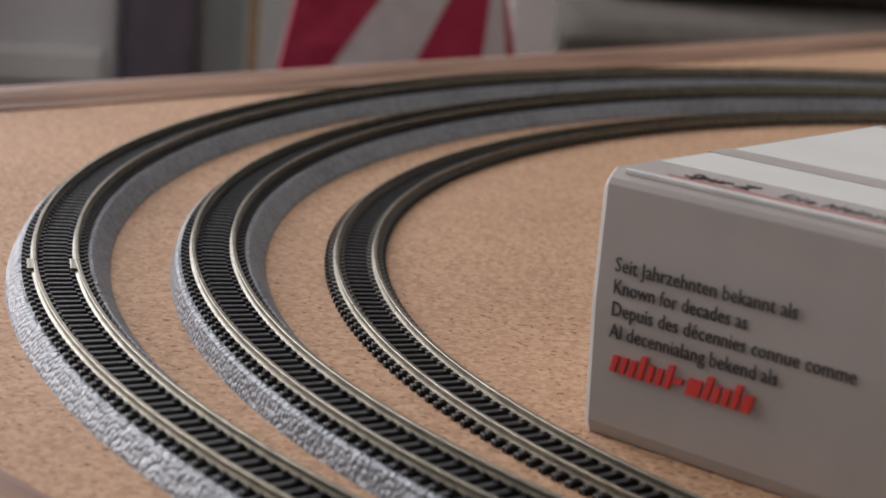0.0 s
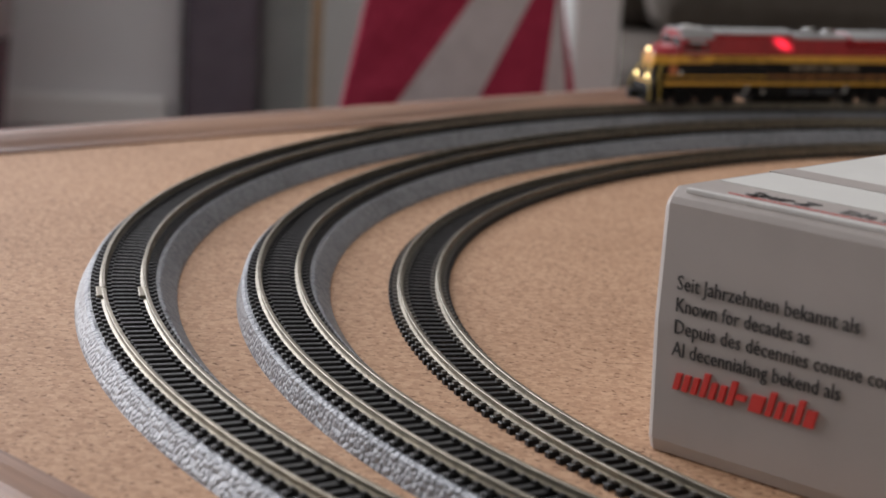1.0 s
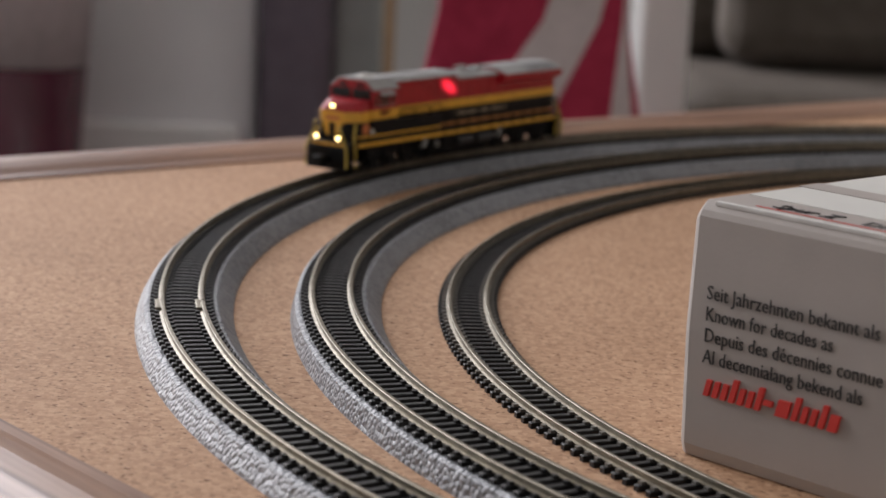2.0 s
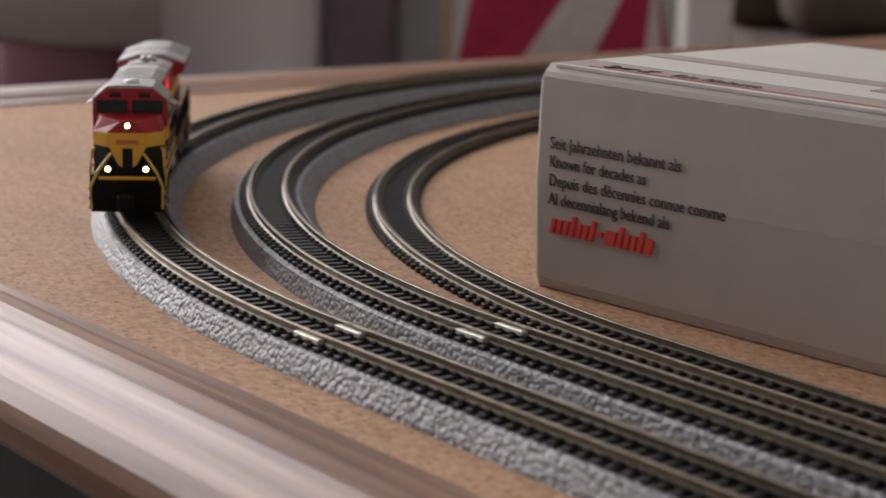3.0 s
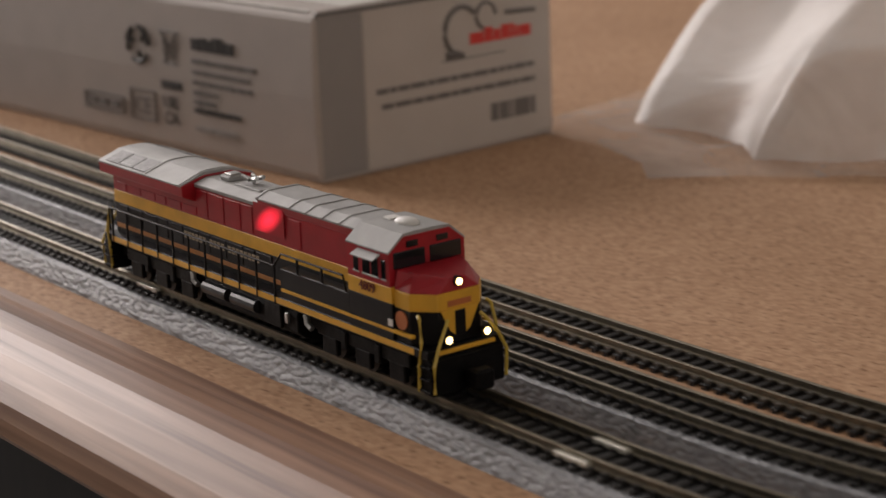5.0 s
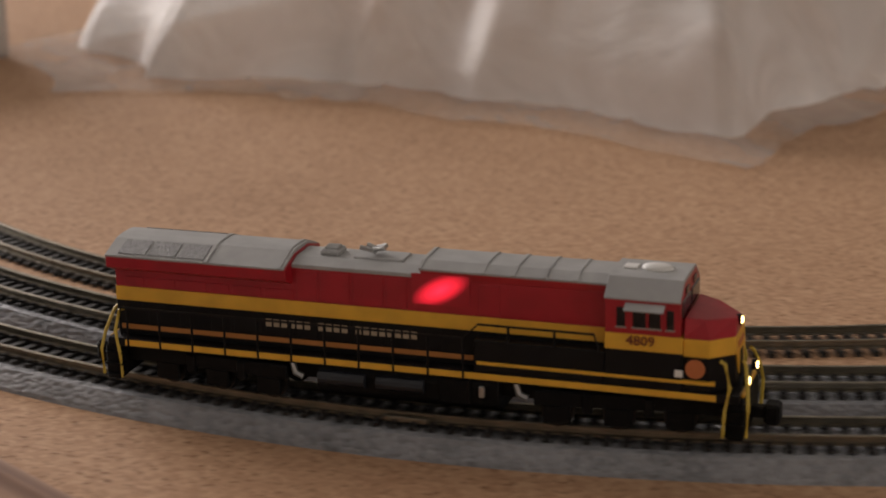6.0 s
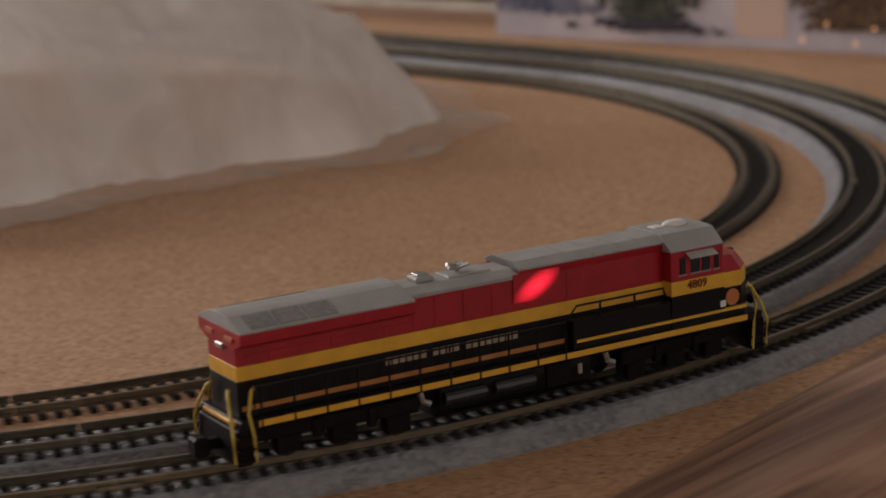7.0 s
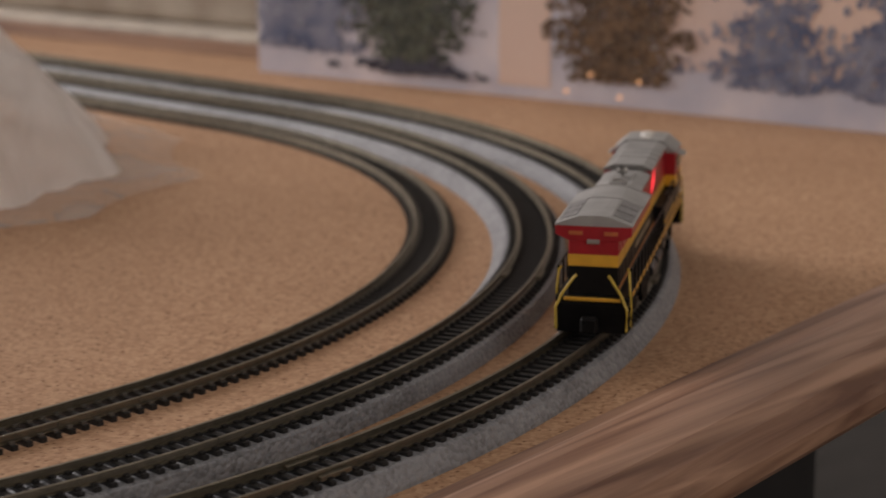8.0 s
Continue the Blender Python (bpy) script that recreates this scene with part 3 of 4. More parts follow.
    lettering("approval_mark", "CE", 0.0060, front @ pose(0.1194, 0.0077, 0), INK_GREY, ob, 0.95)
    lettering("approval_mark", "UK", 0.0044, front @ pose(0.1318, 0.0102, 0), INK, ob, 1.05)
    lettering("approval_mark", "CA", 0.0044, front @ pose(0.1318, 0.0064, 0), INK, ob, 1.05)
    xs = 0.1452
    for w, h in ((0.0030, 0.0026), (0.0024, 0.0030), (0.0018, 0.0026), (0.0022, 0.0034), (0.0010, 0.0034), (0.0010, 0.0026), (0.0026, 0.0026)):
        plate("maker_emblem", xs, xs + w, 0.0254, 0.0254 + h, INK, "front", "black printed emblem stroke")
        xs += w + 0.0004
    rng = random.Random(9)
    for v, w, m_ in ((0.0222, 0.0250, INK_GREY), (0.0196, 0.0226, INK_GREY), (0.0172, 0.0232, INK_GREY), (0.0148, 0.0100, INK_GREY), (0.0126, 0.0085, INK_GREY), (0.0106, 0.0180, INK), (0.0062, 0.0160, CARD_DARK)):
        xs = 0.1450
        while xs < 0.1450 + w:
            wd = min(rng.uniform(0.0016, 0.0045), 0.1450 + w - xs)
            plate("small_print", xs, xs + wd, v, v + 0.0011, m_, "front", "small grey print")
            xs += wd + 0.0006
    # end face
    plate("end_flap", 0.0136, W - 0.0010, 0.0010, H - 0.0014, CARD_SIDE, "side", "pale end flap")
    plate("end_strip", 0.0010, 0.0133, 0.0010, H - 0.0014, CARD_DARK, "side", "darker grey edge strip")
    e = 0.00024
    part("end_seam", block(L - 0.0002, L + 0.0003, 0.0008, W - 0.0008, H - 0.0012, H - 0.0004), INK_GREY, ob, "dark gap under the lid edge")
    for u0, u1, v0 in ((0.0167, 0.0651, 0.0172), (0.0181, 0.0651, 0.0137), (0.0508, 0.0575, 0.0060), (0.0582, 0.0650, 0.0060)):
        xs = u0
        hh = 0.0042 if v0 < 0.01 else 0.0013
        while xs < u1:
            wd = min(rng.uniform(0.0018, 0.0050), u1 - xs)
            part("printed_bar", block(L, L + e, xs, xs + wd, v0, v0 + hh), INK_GREY, ob, "printed bar")
            xs += wd + 0.0005
    part("thin_rule", block(L, L + e, 0.0361, 0.0558, 0.0218, 0.0221), INK_GREY, ob)
    xs = 0.0448
    for w, h in ((0.0042, 0.0026), (0.0026, 0.0034), (0.0022, 0.0026), (0.0026, 0.0034), (0.0012, 0.0034), (0.0012, 0.0026), (0.0034, 0.0026)):
        part("printed_bar", block(L, L + e, xs, xs + w, 0.0248, 0.0248 + h), INK_RED, ob, "red printed emblem stroke")
        xs += w + 0.0003
    bm = bmesh.new()
    tube(bm, [(L + 0.0001, 0.0425 + 0.0052 * math.cos(q_ * 0.25), 0.0283 + 0.0055 * math.sin(q_ * 0.25)) for q_ in range(3, 20)], 0.0007, 5)
    tube(bm, [(L + 0.0001, 0.0500 + 0.0030 * math.cos(q_ * 0.4), 0.0310 + 0.0030 * math.sin(q_ * 0.4)) for q_ in range(0, 12)], 0.0005, 5)
    tube(bm, [(L + 0.0001, 0.0375, 0.0232), (L + 0.0001, 0.0410, 0.0232)], 0.0010, 5)
    tube(bm, [(L + 0.0001, 0.0560, 0.0310), (L + 0.0001, 0.0655, 0.0306)], 0.0006, 5)
    part("ring_emblem", bm, INK_GREY, ob)
    # lid
    plate("lid_print", 0.0020, L - 0.002, 0.0100, W - 0.004, CARD_WHITE, "top", "white printed lid")
    part("lid_band", block(0.0015, L - 0.002, 0.0225, 0.0275, H, H + e), CARD, ob, "grey printed band")
    part("lid_picture", block(0.055, 0.150, 0.0165, 0.060, H, H + 0.0003), PHOTO, ob, "glossy printed picture panel")
    top_ = pose(0, 0, H)
    lettering("lid_title", "Spur Z", 0.0040, top_ @ pose(0.0100, 0.0045, 0.0001), INK, ob, 0.95, label="bold black title", shear=0.2)
    lettering("lid_title", "Die kleinste", 0.0040, top_ @ pose(0.0250, 0.0045, 0.0001), INK_GREY, ob, 0.95)
    part("lid_rule", block(0.0085, 0.09, 0.0032, 0.0034, H - 0.0002, H + 0.0001), INK_RED, ob)
    part("lid_edge", block(0.003, L - 0.003, 0.0010, 0.0019, H - 0.0006, H + 0.00006, 0.0001), CARD_EDGE, ob, "pale strip along the card edge")
    return ob


carton()


# ---- plastic bag ----
def plastic_bag():
    ob = thing("plastic_bag", "crumpled translucent white plastic bag lying on cork", "plastic bag", m=pose(0.271, 0.294, 0.0))
    corners = ((-2.9, 1.22), (-2.3, 1.40), (-1.95, 1.22), (-1.62, 0.88), (-1.2, 0.86), (-0.62, 1.22), (-0.38, 0.97), (-0.1, 0.96), (0.28, 1.14), (0.62, 1.16), (1.0, 1.06), (1.7, 1.02), (2.5, 1.12))

    def outline(a):
        n = len(corners)
        for k in range(n):
            a0, r0 = corners[k]
            a1, r1 = corners[(k + 1) % n]
            a1 += 2 * math.pi if k == n - 1 else 0
            for q in (a, a + 2 * math.pi):
                if a0 <= q < a1:
                    t = (q - a0) / (a1 - a0)
                    return r0 + (r1 - r0) * t - 0.10 * math.sin(math.pi * t) * (0.5 + 0.5 * abs(r1 - r0) / 0.3)
        return 1.0

    def ridge(x, y, z):
        return 1 - 2.2 * abs(noise.noise(Vector((x, y, z))))

    def surface(a, f, skirt):
        ca, sa = math.cos(a), math.sin(a)
        e = outline(a)
        q = f * e
        x, y = 0.126 * q * ca, 0.152 * q * sa
        g = min(1.0, f / 0.86)
        dome = (1 - g ** 2.8) ** 0.62 if g < 1 else 0.0
        # broad soft folds lying across, a few running out to the corners
        fold = ridge(1.5 * ca, 1.5 * sa, 0.9 * f + 3.0) * 0.0045
        cross = ridge(x * 9 + y * 17, y * 9 - x * 8, 5.0) * 0.0075 + ridge(x * 26 - y * 30, y * 16 + x * 22, 9.0) * 0.0052 + ridge(x * 70 + y * 30, y * 60 - x * 25, 4.0) * 0.0018
        swell = 0.016 * noise.noise(Vector((x * 12, y * 12, 2.4)))
        z = dome * (0.040 + swell) + (fold + cross) * min(1.0, 0.25 + 1.4 * dome) * min(1.0, 4 * (1 - g) + 0.12)
        z = max(z, 0.0)
        rim = 0.0022 * max(0.0, ridge(9 * ca, 9 * sa, 4.0 + 3 * f)) + 0.0012 * abs(noise.noise(Vector((x * 120, y * 120, 1.0))))
        return x, y, (0.0007 + rim * (1 - 0.6 * max(0.0, (f - 0.86) / 0.14))) if skirt else max(0.0016 + 0.5 * rim, z)

    nu = 260
    for name, label, f0, f1, nv in (("bag_body", "billowed milky film", 0.0, 0.86, 80), ("bag_skirt", "thin clear film lying flat", 0.80, 1.0, 14)):
        bm = bmesh.new()
        rows = [[bm.verts.new(surface(2 * math.pi * i / nu - math.pi, f0 + (f1 - f0) * max(j / nv, 0.004), f0 > 0)) for j in range(nv + 1)] for i in range(nu)]
        for i in range(nu):
            p, q = rows[i], rows[(i + 1) % nu]
            for j in range(nv):
                bm.faces.new((p[j], p[j + 1], q[j + 1], q[j]))
        part(name, bm, FILM if f0 == 0 else CLEAR_FILM, ob, label, smooth=True)
    return ob


plastic_bag()


# ---- locomotive ----
U = 0.00102


def mm(*v):
    return [a * U for a in v]


def blk(x0, x1, y0, y1, z0, z1, bevel=0.12):
    return block(*mm(x0, x1, y0, y1, z0, z1), bevel * U)


def prof(points, x0, x1, bevel=0.0):
    return prism_x([(y * U, z * U) for y, z in points], x0 * U, x1 * U, bevel * U)


def sym(half):
    return [(-y, z) for y, z in half] + [(y, z) for y, z in reversed(half)]


def locomotive():
    lo = thing("locomotive", "red, yellow and black model diesel locomotive with lit headlights on track", "model train")
    # frame and walkway
    part("underbody", blk(-44, 44, -4.4, 4.4, 3.4, 6.1), UNDER, lo)
    part("frame", blk(-46.3, 46.3, -6.5, 6.5, 6.1, 7.4), BLACK, lo, "black underframe")
    for s_ in (-1, 1):
        y_ = s_ * 6.55
        part("sill_stripe", blk(-43.5, 43.2, min(y_, y_ - s_ * 0.3), max(y_, y_ - s_ * 0.3), 6.35, 7.25, 0), YELLOW, lo, "yellow sill stripe")
        part("hood_stripe", blk(-45.0, 10, *sorted((s_ * 4.2, s_ * 4.56)), 8.3, 9.0, 0), ORANGE, lo, "orange hood stripe")
        part("cab_stripe", blk(10, 43, *sorted((s_ * 6.0, s_ * 6.66)), 8.55, 9.0, 0), YELLOW, lo, "yellow lower stripe")
    # long hood
    part("hood_lower", blk(-45.5, 28, -4.4, 4.4, 7.4, 12.6, 0.1), BLACK, lo, "black lower hood")
    part("hood_band", blk(-45.55, 28, -4.46, 4.46, 12.6, 14.7, 0.05), YELLOW, lo, "yellow hood band")
    part("hood_upper", blk(-45.5, 28, -4.4, 4.4, 14.7, 19.8, 0.1), RED, lo, "red upper hood")
    part("walkway_box", blk(9.5, 28, -6.45, 6.45, 7.4, 12.0, 0.15), BLACK, lo, "black equipment cabinets along the walkway")
    part("radiator_wing", prof(sym([(4.45, 17.2), (6.7, 18.2), (6.8, 20.0), (2.6, 21.2)]), -45.7, -17.8, 0.1), RED, lo, "red flared radiator section")
    part("radiator_roof", prof(sym([(6.85, 19.8), (6.9, 20.1), (2.7, 21.6), (1.2, 21.75)]), -45.75, -18.0, 0.05), ROOF, lo, "grey radiator roof")
    for k in range(3):
        for s_ in (-1, 1):
            bm = prof([(s_ * 6.4, 20.25), (s_ * 3.2, 21.42), (s_ * 3.2, 21.56), (s_ * 6.4, 20.42)], -43.8 + k * 4.6, -39.6 + k * 4.6)
            part("radiator_grille", bm, ROOF_DARK, lo, "dark grey roof grille")
    for x_ in (-30.2, -19.0):
        part("roof_rib", prof(sym([(6.9, 19.95), (6.96, 20.2), (2.7, 21.75), (1.2, 21.9)]), x_, x_ + 0.5), ROOF, lo)
    part("middle_roof", prof(sym([(4.5, 19.6), (4.55, 20.2), (2.4, 20.9)]), -17.8, 1.4, 0.08), ROOF, lo, "grey middle roof")
    part("engine_hood", prof(sym([(4.5, 19.7), (4.7, 20.9), (2.0, 21.2)]), 1.4, 28.0, 0.08), RED, lo)
    part("engine_roof", prof(sym([(4.75, 20.75), (4.8, 21.1), (2.8, 21.9)]), 1.2, 28.0, 0.08), ROOF, lo, "grey engine roof")
    for x_ in (1.2, 10.2, 14.6, 19.0, 23.4):
        part("roof_rib", prof(sym([(4.8, 20.8), (4.9, 21.2), (2.85, 22.02), (2.0, 22.05)]), x_, x_ + 0.45), ROOF, lo)
    part("roof_hatch", blk(-14.6, -11.6, -1.6, 1.6, 20.8, 21.7, 0.25), ROOF, lo)
    part("roof_hatch", blk(-14.1, -12.1, -1.0, 1.0, 21.6, 22.0, 0.1), METAL, lo)
    part("exhaust", blk(-9.4, -2.0, -2.0, 2.0, 20.7, 21.2, 0.15), ROOF, lo)
    bm = bmesh.new()
    for dx, dy in ((-1.0, -0.9), (0.9, -0.5), (-0.7, 0.6), (0.8, 0.9), (0.0, 0.1)):
        tube(bm, [mm(-6.8, dy * 0.8, 21.9), mm(-6.8 + dx * 1.9, dy, 22.3)], 0.36 * U, 7)
    tube(bm, [mm(-6.8, 0, 20.8), mm(-6.8, 0, 22.3)], 0.3 * U, 7)
    part("horn", bm, METAL, lo, "small metal horn cluster")
    # hood doors as thin raised panels
    x_ = -44.0
    for k in range(13):
        w = 4.4 if k % 3 else 3.0
        if x_ + w > 27:
            break
        for s_ in (-1, 1):
            if not -1.5 < x_ < 9:
                part("hood_door", blk(x_, x_ + w, *sorted((s_ * 4.35, s_ * 4.52)), 15.0, 16.3 if x_ < -18 else 19.3, 0.04), RED, lo)
            if x_ + w < 9:
                part("hood_door", blk(x_, x_ + w, *sorted((s_ * 4.35, s_ * 4.5)), 9.3, 12.3, 0.04), BLACK, lo)
        x_ += w + 0.55
    # company lettering as plain strokes
    for s_ in (-1, 1):
        xk = -22.0
        for word in (6, 4, 8):
            for c in range(word):
                part("lettering_stroke", blk(xk, xk + 0.85, *sorted((s_ * 4.48, s_ * 4.56)), 10.6, 11.7, 0), LETTER, lo)
                xk += 1.18
            xk += 0.9
        # thin plate that carries the emissive red light spot
        g = part("signal_glow", block(*mm(-4.2, 4.2), *sorted((s_ * 0.00002, s_ * 0.0001)), *mm(-2.2, 2.2)), GLOW, lo, "red light spot put on as a glowing patch")
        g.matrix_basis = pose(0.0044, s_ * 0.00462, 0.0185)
    # cab
    part("cab_lower", blk(28, 38.6, -6.6, 6.6, 7.4, 12.6, 0.12), BLACK, lo, "black lower cab")
    part("cab_band", blk(28, 38.6, -6.64, 6.64, 12.6, 14.9, 0.06), YELLOW, lo, "yellow cab band")
    cabp = sym([(6.6, 14.9), (6.6, 19.7), (4.0, 21.8)])
    part("cab_upper", prof(cabp, 28, 38.3, 0.12), RED, lo, "red upper cab")
    part("cab_roof", prof(sym([(6.7, 19.6), (6.72, 19.85), (4.05, 22.1), (2.0, 22.25)]), 27.9, 38.25, 0.06), ROOF, lo, "grey cab roof")
    bm = bmesh.new()
    bmesh.ops.create_uvsphere(bm, u_segments=14, v_segments=8, radius=1)
    bmesh.ops.transform(bm, matrix=Matrix.Translation(mm(33.8, 0, 22.3)) @ Matrix.Diagonal((*mm(2.3, 1.5, 0.75), 1)), verts=list(bm.verts))
    part("antenna_dome", bm, DOME, lo, "white roof dome", smooth=True)
    part("roof_plate", blk(29.2, 31.2, -1.0, 1.0, 22.2, 22.5, 0.1), DOME, lo)
    for s_ in (-1, 1):
        yy = sorted((s_ * 6.45, s_ * 6.72))
        for xa, xb in ((29.6, 30.8), (31.8, 33.6), (34.0, 35.6), (36.4, 37.4)):
            w_ = part("side_window", blk(xa, xb, *yy, 15.9, 18.6, 0.1), PANE, lo, "dark side window")
            part("window_frame", blk(xa - 0.15, xb + 0.15, *sorted((s_ * 6.45, s_ * 6.68)), 15.65, 15.9, 0.03), METAL, lo)
        part("sunshade", prof([(s_ * 6.6, 19.1), (s_ * 8.0, 18.5), (s_ * 8.0, 18.65), (s_ * 6.6, 19.3)], 30.8, 36.2), ROOF, lo, "grey sun shade")
        # windscreen
        ya, yb = sorted((s_ * 0.4, s_ * 5.9))
        part("windscreen", blk(38.1, 38.48, ya, yb, 17.3, 19.7, 0.15), PANE, lo, "dark windscreen pane")
        ya, yb = sorted((s_ * 1.6, s_ * 3.6))
        part("number_board", blk(38.1, 38.5, ya, yb, 20.1, 21.0, 0.08), PANE, lo)
        q_ = pose(0.0316, s_ * 0.00693, 0.0137, 90)
        lettering("road_number", "4809", 0.0020, q_ if s_ < 0 else pose(0.0362, 0.00693, 0.0137, 90, 0, 180), DARK_RED, lo, 1.0, label="dark red road number")
        bm = disc(bmesh.new(), mm(40.3, s_ * 6.15, 10.6), (0.0, s_ * 1, 0), 1.35 * U, 0.5 * U, 16)
        part("round_emblem", bm, LOGO_O, lo, "orange round emblem")
        part("white_plate", blk(37.6, 38.7, *sorted((s_ * 6.6, s_ * 6.75)), 9.4, 10.4, 0.03), DOME, lo)

    # nose in three tapered courses
    def nose(z0_, z1_, h0, h1, x1a, x1b):
        bm = bmesh.new()
        r0 = [mm(38.6, -h0, z0_), mm(42.2, -h0, z0_), mm(x1a, -h1, z0_), mm(x1a, h1, z0_), mm(42.2, h0, z0_), mm(38.6, h0, z0_)]
        r1 = [(p[0] if k not in (2, 3) else x1b * U, p[1], z1_ * U) for k, p in enumerate(r0)]
        loft(bm, [r0, r1])
        bmesh.ops.bevel(bm, geom=list(bm.edges), offset=0.12 * U, segments=1, affect="EDGES")
        return bm

    part("nose_lower", nose(7.4, 12.2, 6.2, 3.6, 45.2, 45.2), BLACK, lo, "black lower nose")
    part("nose_band", nose(12.2, 14.7, 6.25, 3.65, 45.25, 45.2), YELLOW, lo, "yellow nose band")
    bm = bmesh.new()
    r0 = [mm(*p) for p in ((38.6, -6.2, 14.7), (42.2, -6.2, 14.7), (45.2, -3.6, 14.7), (45.2, 3.6, 14.7), (42.2, 6.2, 14.7), (38.6, 6.2, 14.7))]
    r1 = [mm(*p) for p in ((38.6, -5.6, 17.4), (41.4, -4.6, 17.1), (44.9, -1.3, 16.6), (44.9, 1.3, 16.6), (41.4, 4.6, 17.1), (38.6, 5.6, 17.4))]
    loft(bm, [r0, r1])
    bmesh.ops.bevel(bm, geom=list(bm.edges), offset=0.15 * U, segments=1, affect="EDGES")
    part("nose_top", bm, RED, lo, "red sloping nose top")
    bm = bmesh.new()
    loft(bm, [[mm(x, *p) for p in ((-3.3, 12.3), (3.3, 12.3), (1.7, 9.2), (0.9, 8.6), (-0.9, 8.6), (-1.7, 9.2))] for x in (45.1, 45.38)])
    part("nose_shield", bm, YELLOW, lo, "yellow shield on the nose")
    part("nose_door", blk(45.2, 45.5, -0.9, 0.9, 8.4, 12.0, 0.08), BLACK, lo, "black nose door")
    part("nose_lettering", blk(45.1, 45.36, -2.0, 2.0, 12.7, 13.5, 0), LOGO_O, lo)
    for nm, c, r_ in (("headlight", (45.0, 0.0, 16.0), 0.48), ("ditch_light", (46.7, -3.3, 8.6), 0.5), ("ditch_light", (46.7, 3.3, 8.6), 0.5)):
        rim = part(nm, disc(bmesh.new(), mm(*c), (1, 0, 0), (r_ + 0.28) * U, 0.7 * U), BLACK, lo, "black lamp housing")
        bm = disc(bmesh.new(), mm(c[0] + 0.35, c[1], c[2]), (1, 0, 0), r_ * U, 0.3 * U)
        part("lens", bm, LAMP, rim, "glowing warm lamp lens")
    # ends: pilots, steps, couplers, handrails
    for s_ in (1, -1):
        xa, xb = sorted((s_ * 44.6, s_ * 46.9))
        part("pilot", blk(xa, xb, -6.3, 6.3, 0.9, 6.2, 0.25), UNDER, lo, "black pilot plate")
        xa, xb = sorted((s_ * 46.2, s_ * 46.75))
        part("buffer_strip", blk(xa, xb, -5.0, 5.0, 6.6, 7.2, 0.1), YELLOW, lo, "yellow platform edge strip")
        xa, xb = sorted((s_ * 46.8, s_ * 49.2))
        part("coupler", blk(xa, xb, -0.8, 0.8, 2.4, 4.0, 0.2), UNDER, lo)
        xa, xb = sorted((s_ * 48.8, s_ * 51.0))
        part("coupler_head", blk(xa, xb, -1.5, 1.5, 1.7, 4.6, 0.4), UNDER, lo)
        for t_ in (-1, 1):
            bm = bmesh.new()
            tube(bm, [mm(s_ * 44.2, t_ * 6.55, 1.4), mm(s_ * 44.4, t_ * 6.6, 5.0), mm(s_ * 45.0, t_ * 6.5, 8.5), mm(s_ * 44.3, t_ * 6.2, 11.6), mm(s_ * 43.6, t_ * 5.9, 11.9)], 0.27 * U)
            part("handrail", bm, RAIL_YELLOW, lo, "yellow end handrail")
            bm = bmesh.new()
            tube(bm, [mm(s_ * 47.3, t_ * 6.2, 1.6), mm(s_ * 47.5, t_ * 6.3, 5.5), mm(s_ * 47.2, t_ * 5.2, 8.0), mm(s_ * 46.6, t_ * 3.4, 10.6), mm(s_ * 46.2, t_ * 2.8, 11.2)], 0.27 * U)
            part("handrail", bm, RAIL_YELLOW, lo, "yellow end handrail")
            for zz in (1.5, 3.2, 4.9):
                xa, xb = sorted((s_ * 43.9, s_ * 46.9))
                part("step", blk(xa, xb, *sorted((t_ * 5.4, t_ * 6.7)), zz, zz + 0.3, 0.05), UNDER, lo)
    # side handrails
    for s_ in (-1, 1):
        bm = bmesh.new()
        tube(bm, [mm(-44.0, s_ * 6.45, 8.0), mm(-44.0, s_ * 6.45, 12.1), mm(8.0, s_ * 6.45, 12.1), mm(10.2, s_ * 6.45, 14.3), mm(26.5, s_ * 6.45, 14.3), mm(27.2, s_ * 6.45, 12.0)], 0.17 * U)
        part("side_rail", bm, BLACK, lo, "thin black walkway handrail")
        for k in range(11):
            part("stanchion", tube(bmesh.new(), [mm(-43.0 + k * 5.1, s_ * 6.5, 6.2), mm(-43.0 + k * 5.1, s_ * 6.45, 12.1)], 0.2 * U), BLACK, lo)
        for x_ in (14.5, 21.0):
            part("stanchion", tube(bmesh.new(), [mm(x_, s_ * 6.45, 12.0), mm(x_, s_ * 6.45, 14.3)], 0.2 * U), BLACK, lo)
    # rear wall lamp and panels
    part("rear_plate", blk(-46.0, -45.5, -1.1, 1.1, 16.7, 17.5, 0.1), METAL, lo, "silver rear lamp plate")
    for t_ in (-1, 1):
        part("rear_number", blk(-45.95, -45.6, *sorted((t_ * 1.9, t_ * 4.3)), 18.3, 18.9, 0), LOGO_O, lo)
    # tank and air reservoirs
    part("fuel_tank", prof(sym([(4.0, 1.0), (5.9, 2.4), (6.0, 5.0), (5.6, 6.1)]), -14, 13, 0.2), UNDER, lo, "black fuel tank")
    for s_ in (-1, 1):
        for xa, xb in ((-13.5, -6.5), (-4.8, 2.2)):
            bm = tube(bmesh.new(), [mm(xa, s_ * 6.0, 4.3), mm(xa + 0.4, s_ * 6.0, 4.3), mm(xb - 0.4, s_ * 6.0, 4.3), mm(xb, s_ * 6.0, 4.3)], 1.05 * U, 12)
            part("air_reservoir", bm, TANK, lo, "glossy dark air reservoir")
        part("battery_box", blk(4.5, 9.0, *sorted((s_ * 5.2, s_ * 6.4)), 2.4, 6.0, 0.15), UNDER, lo)
        part("filter_can", blk(10.2, 11.0, *sorted((s_ * 5.9, s_ * 6.5)), 3.6, 5.2, 0.1), METAL, lo)
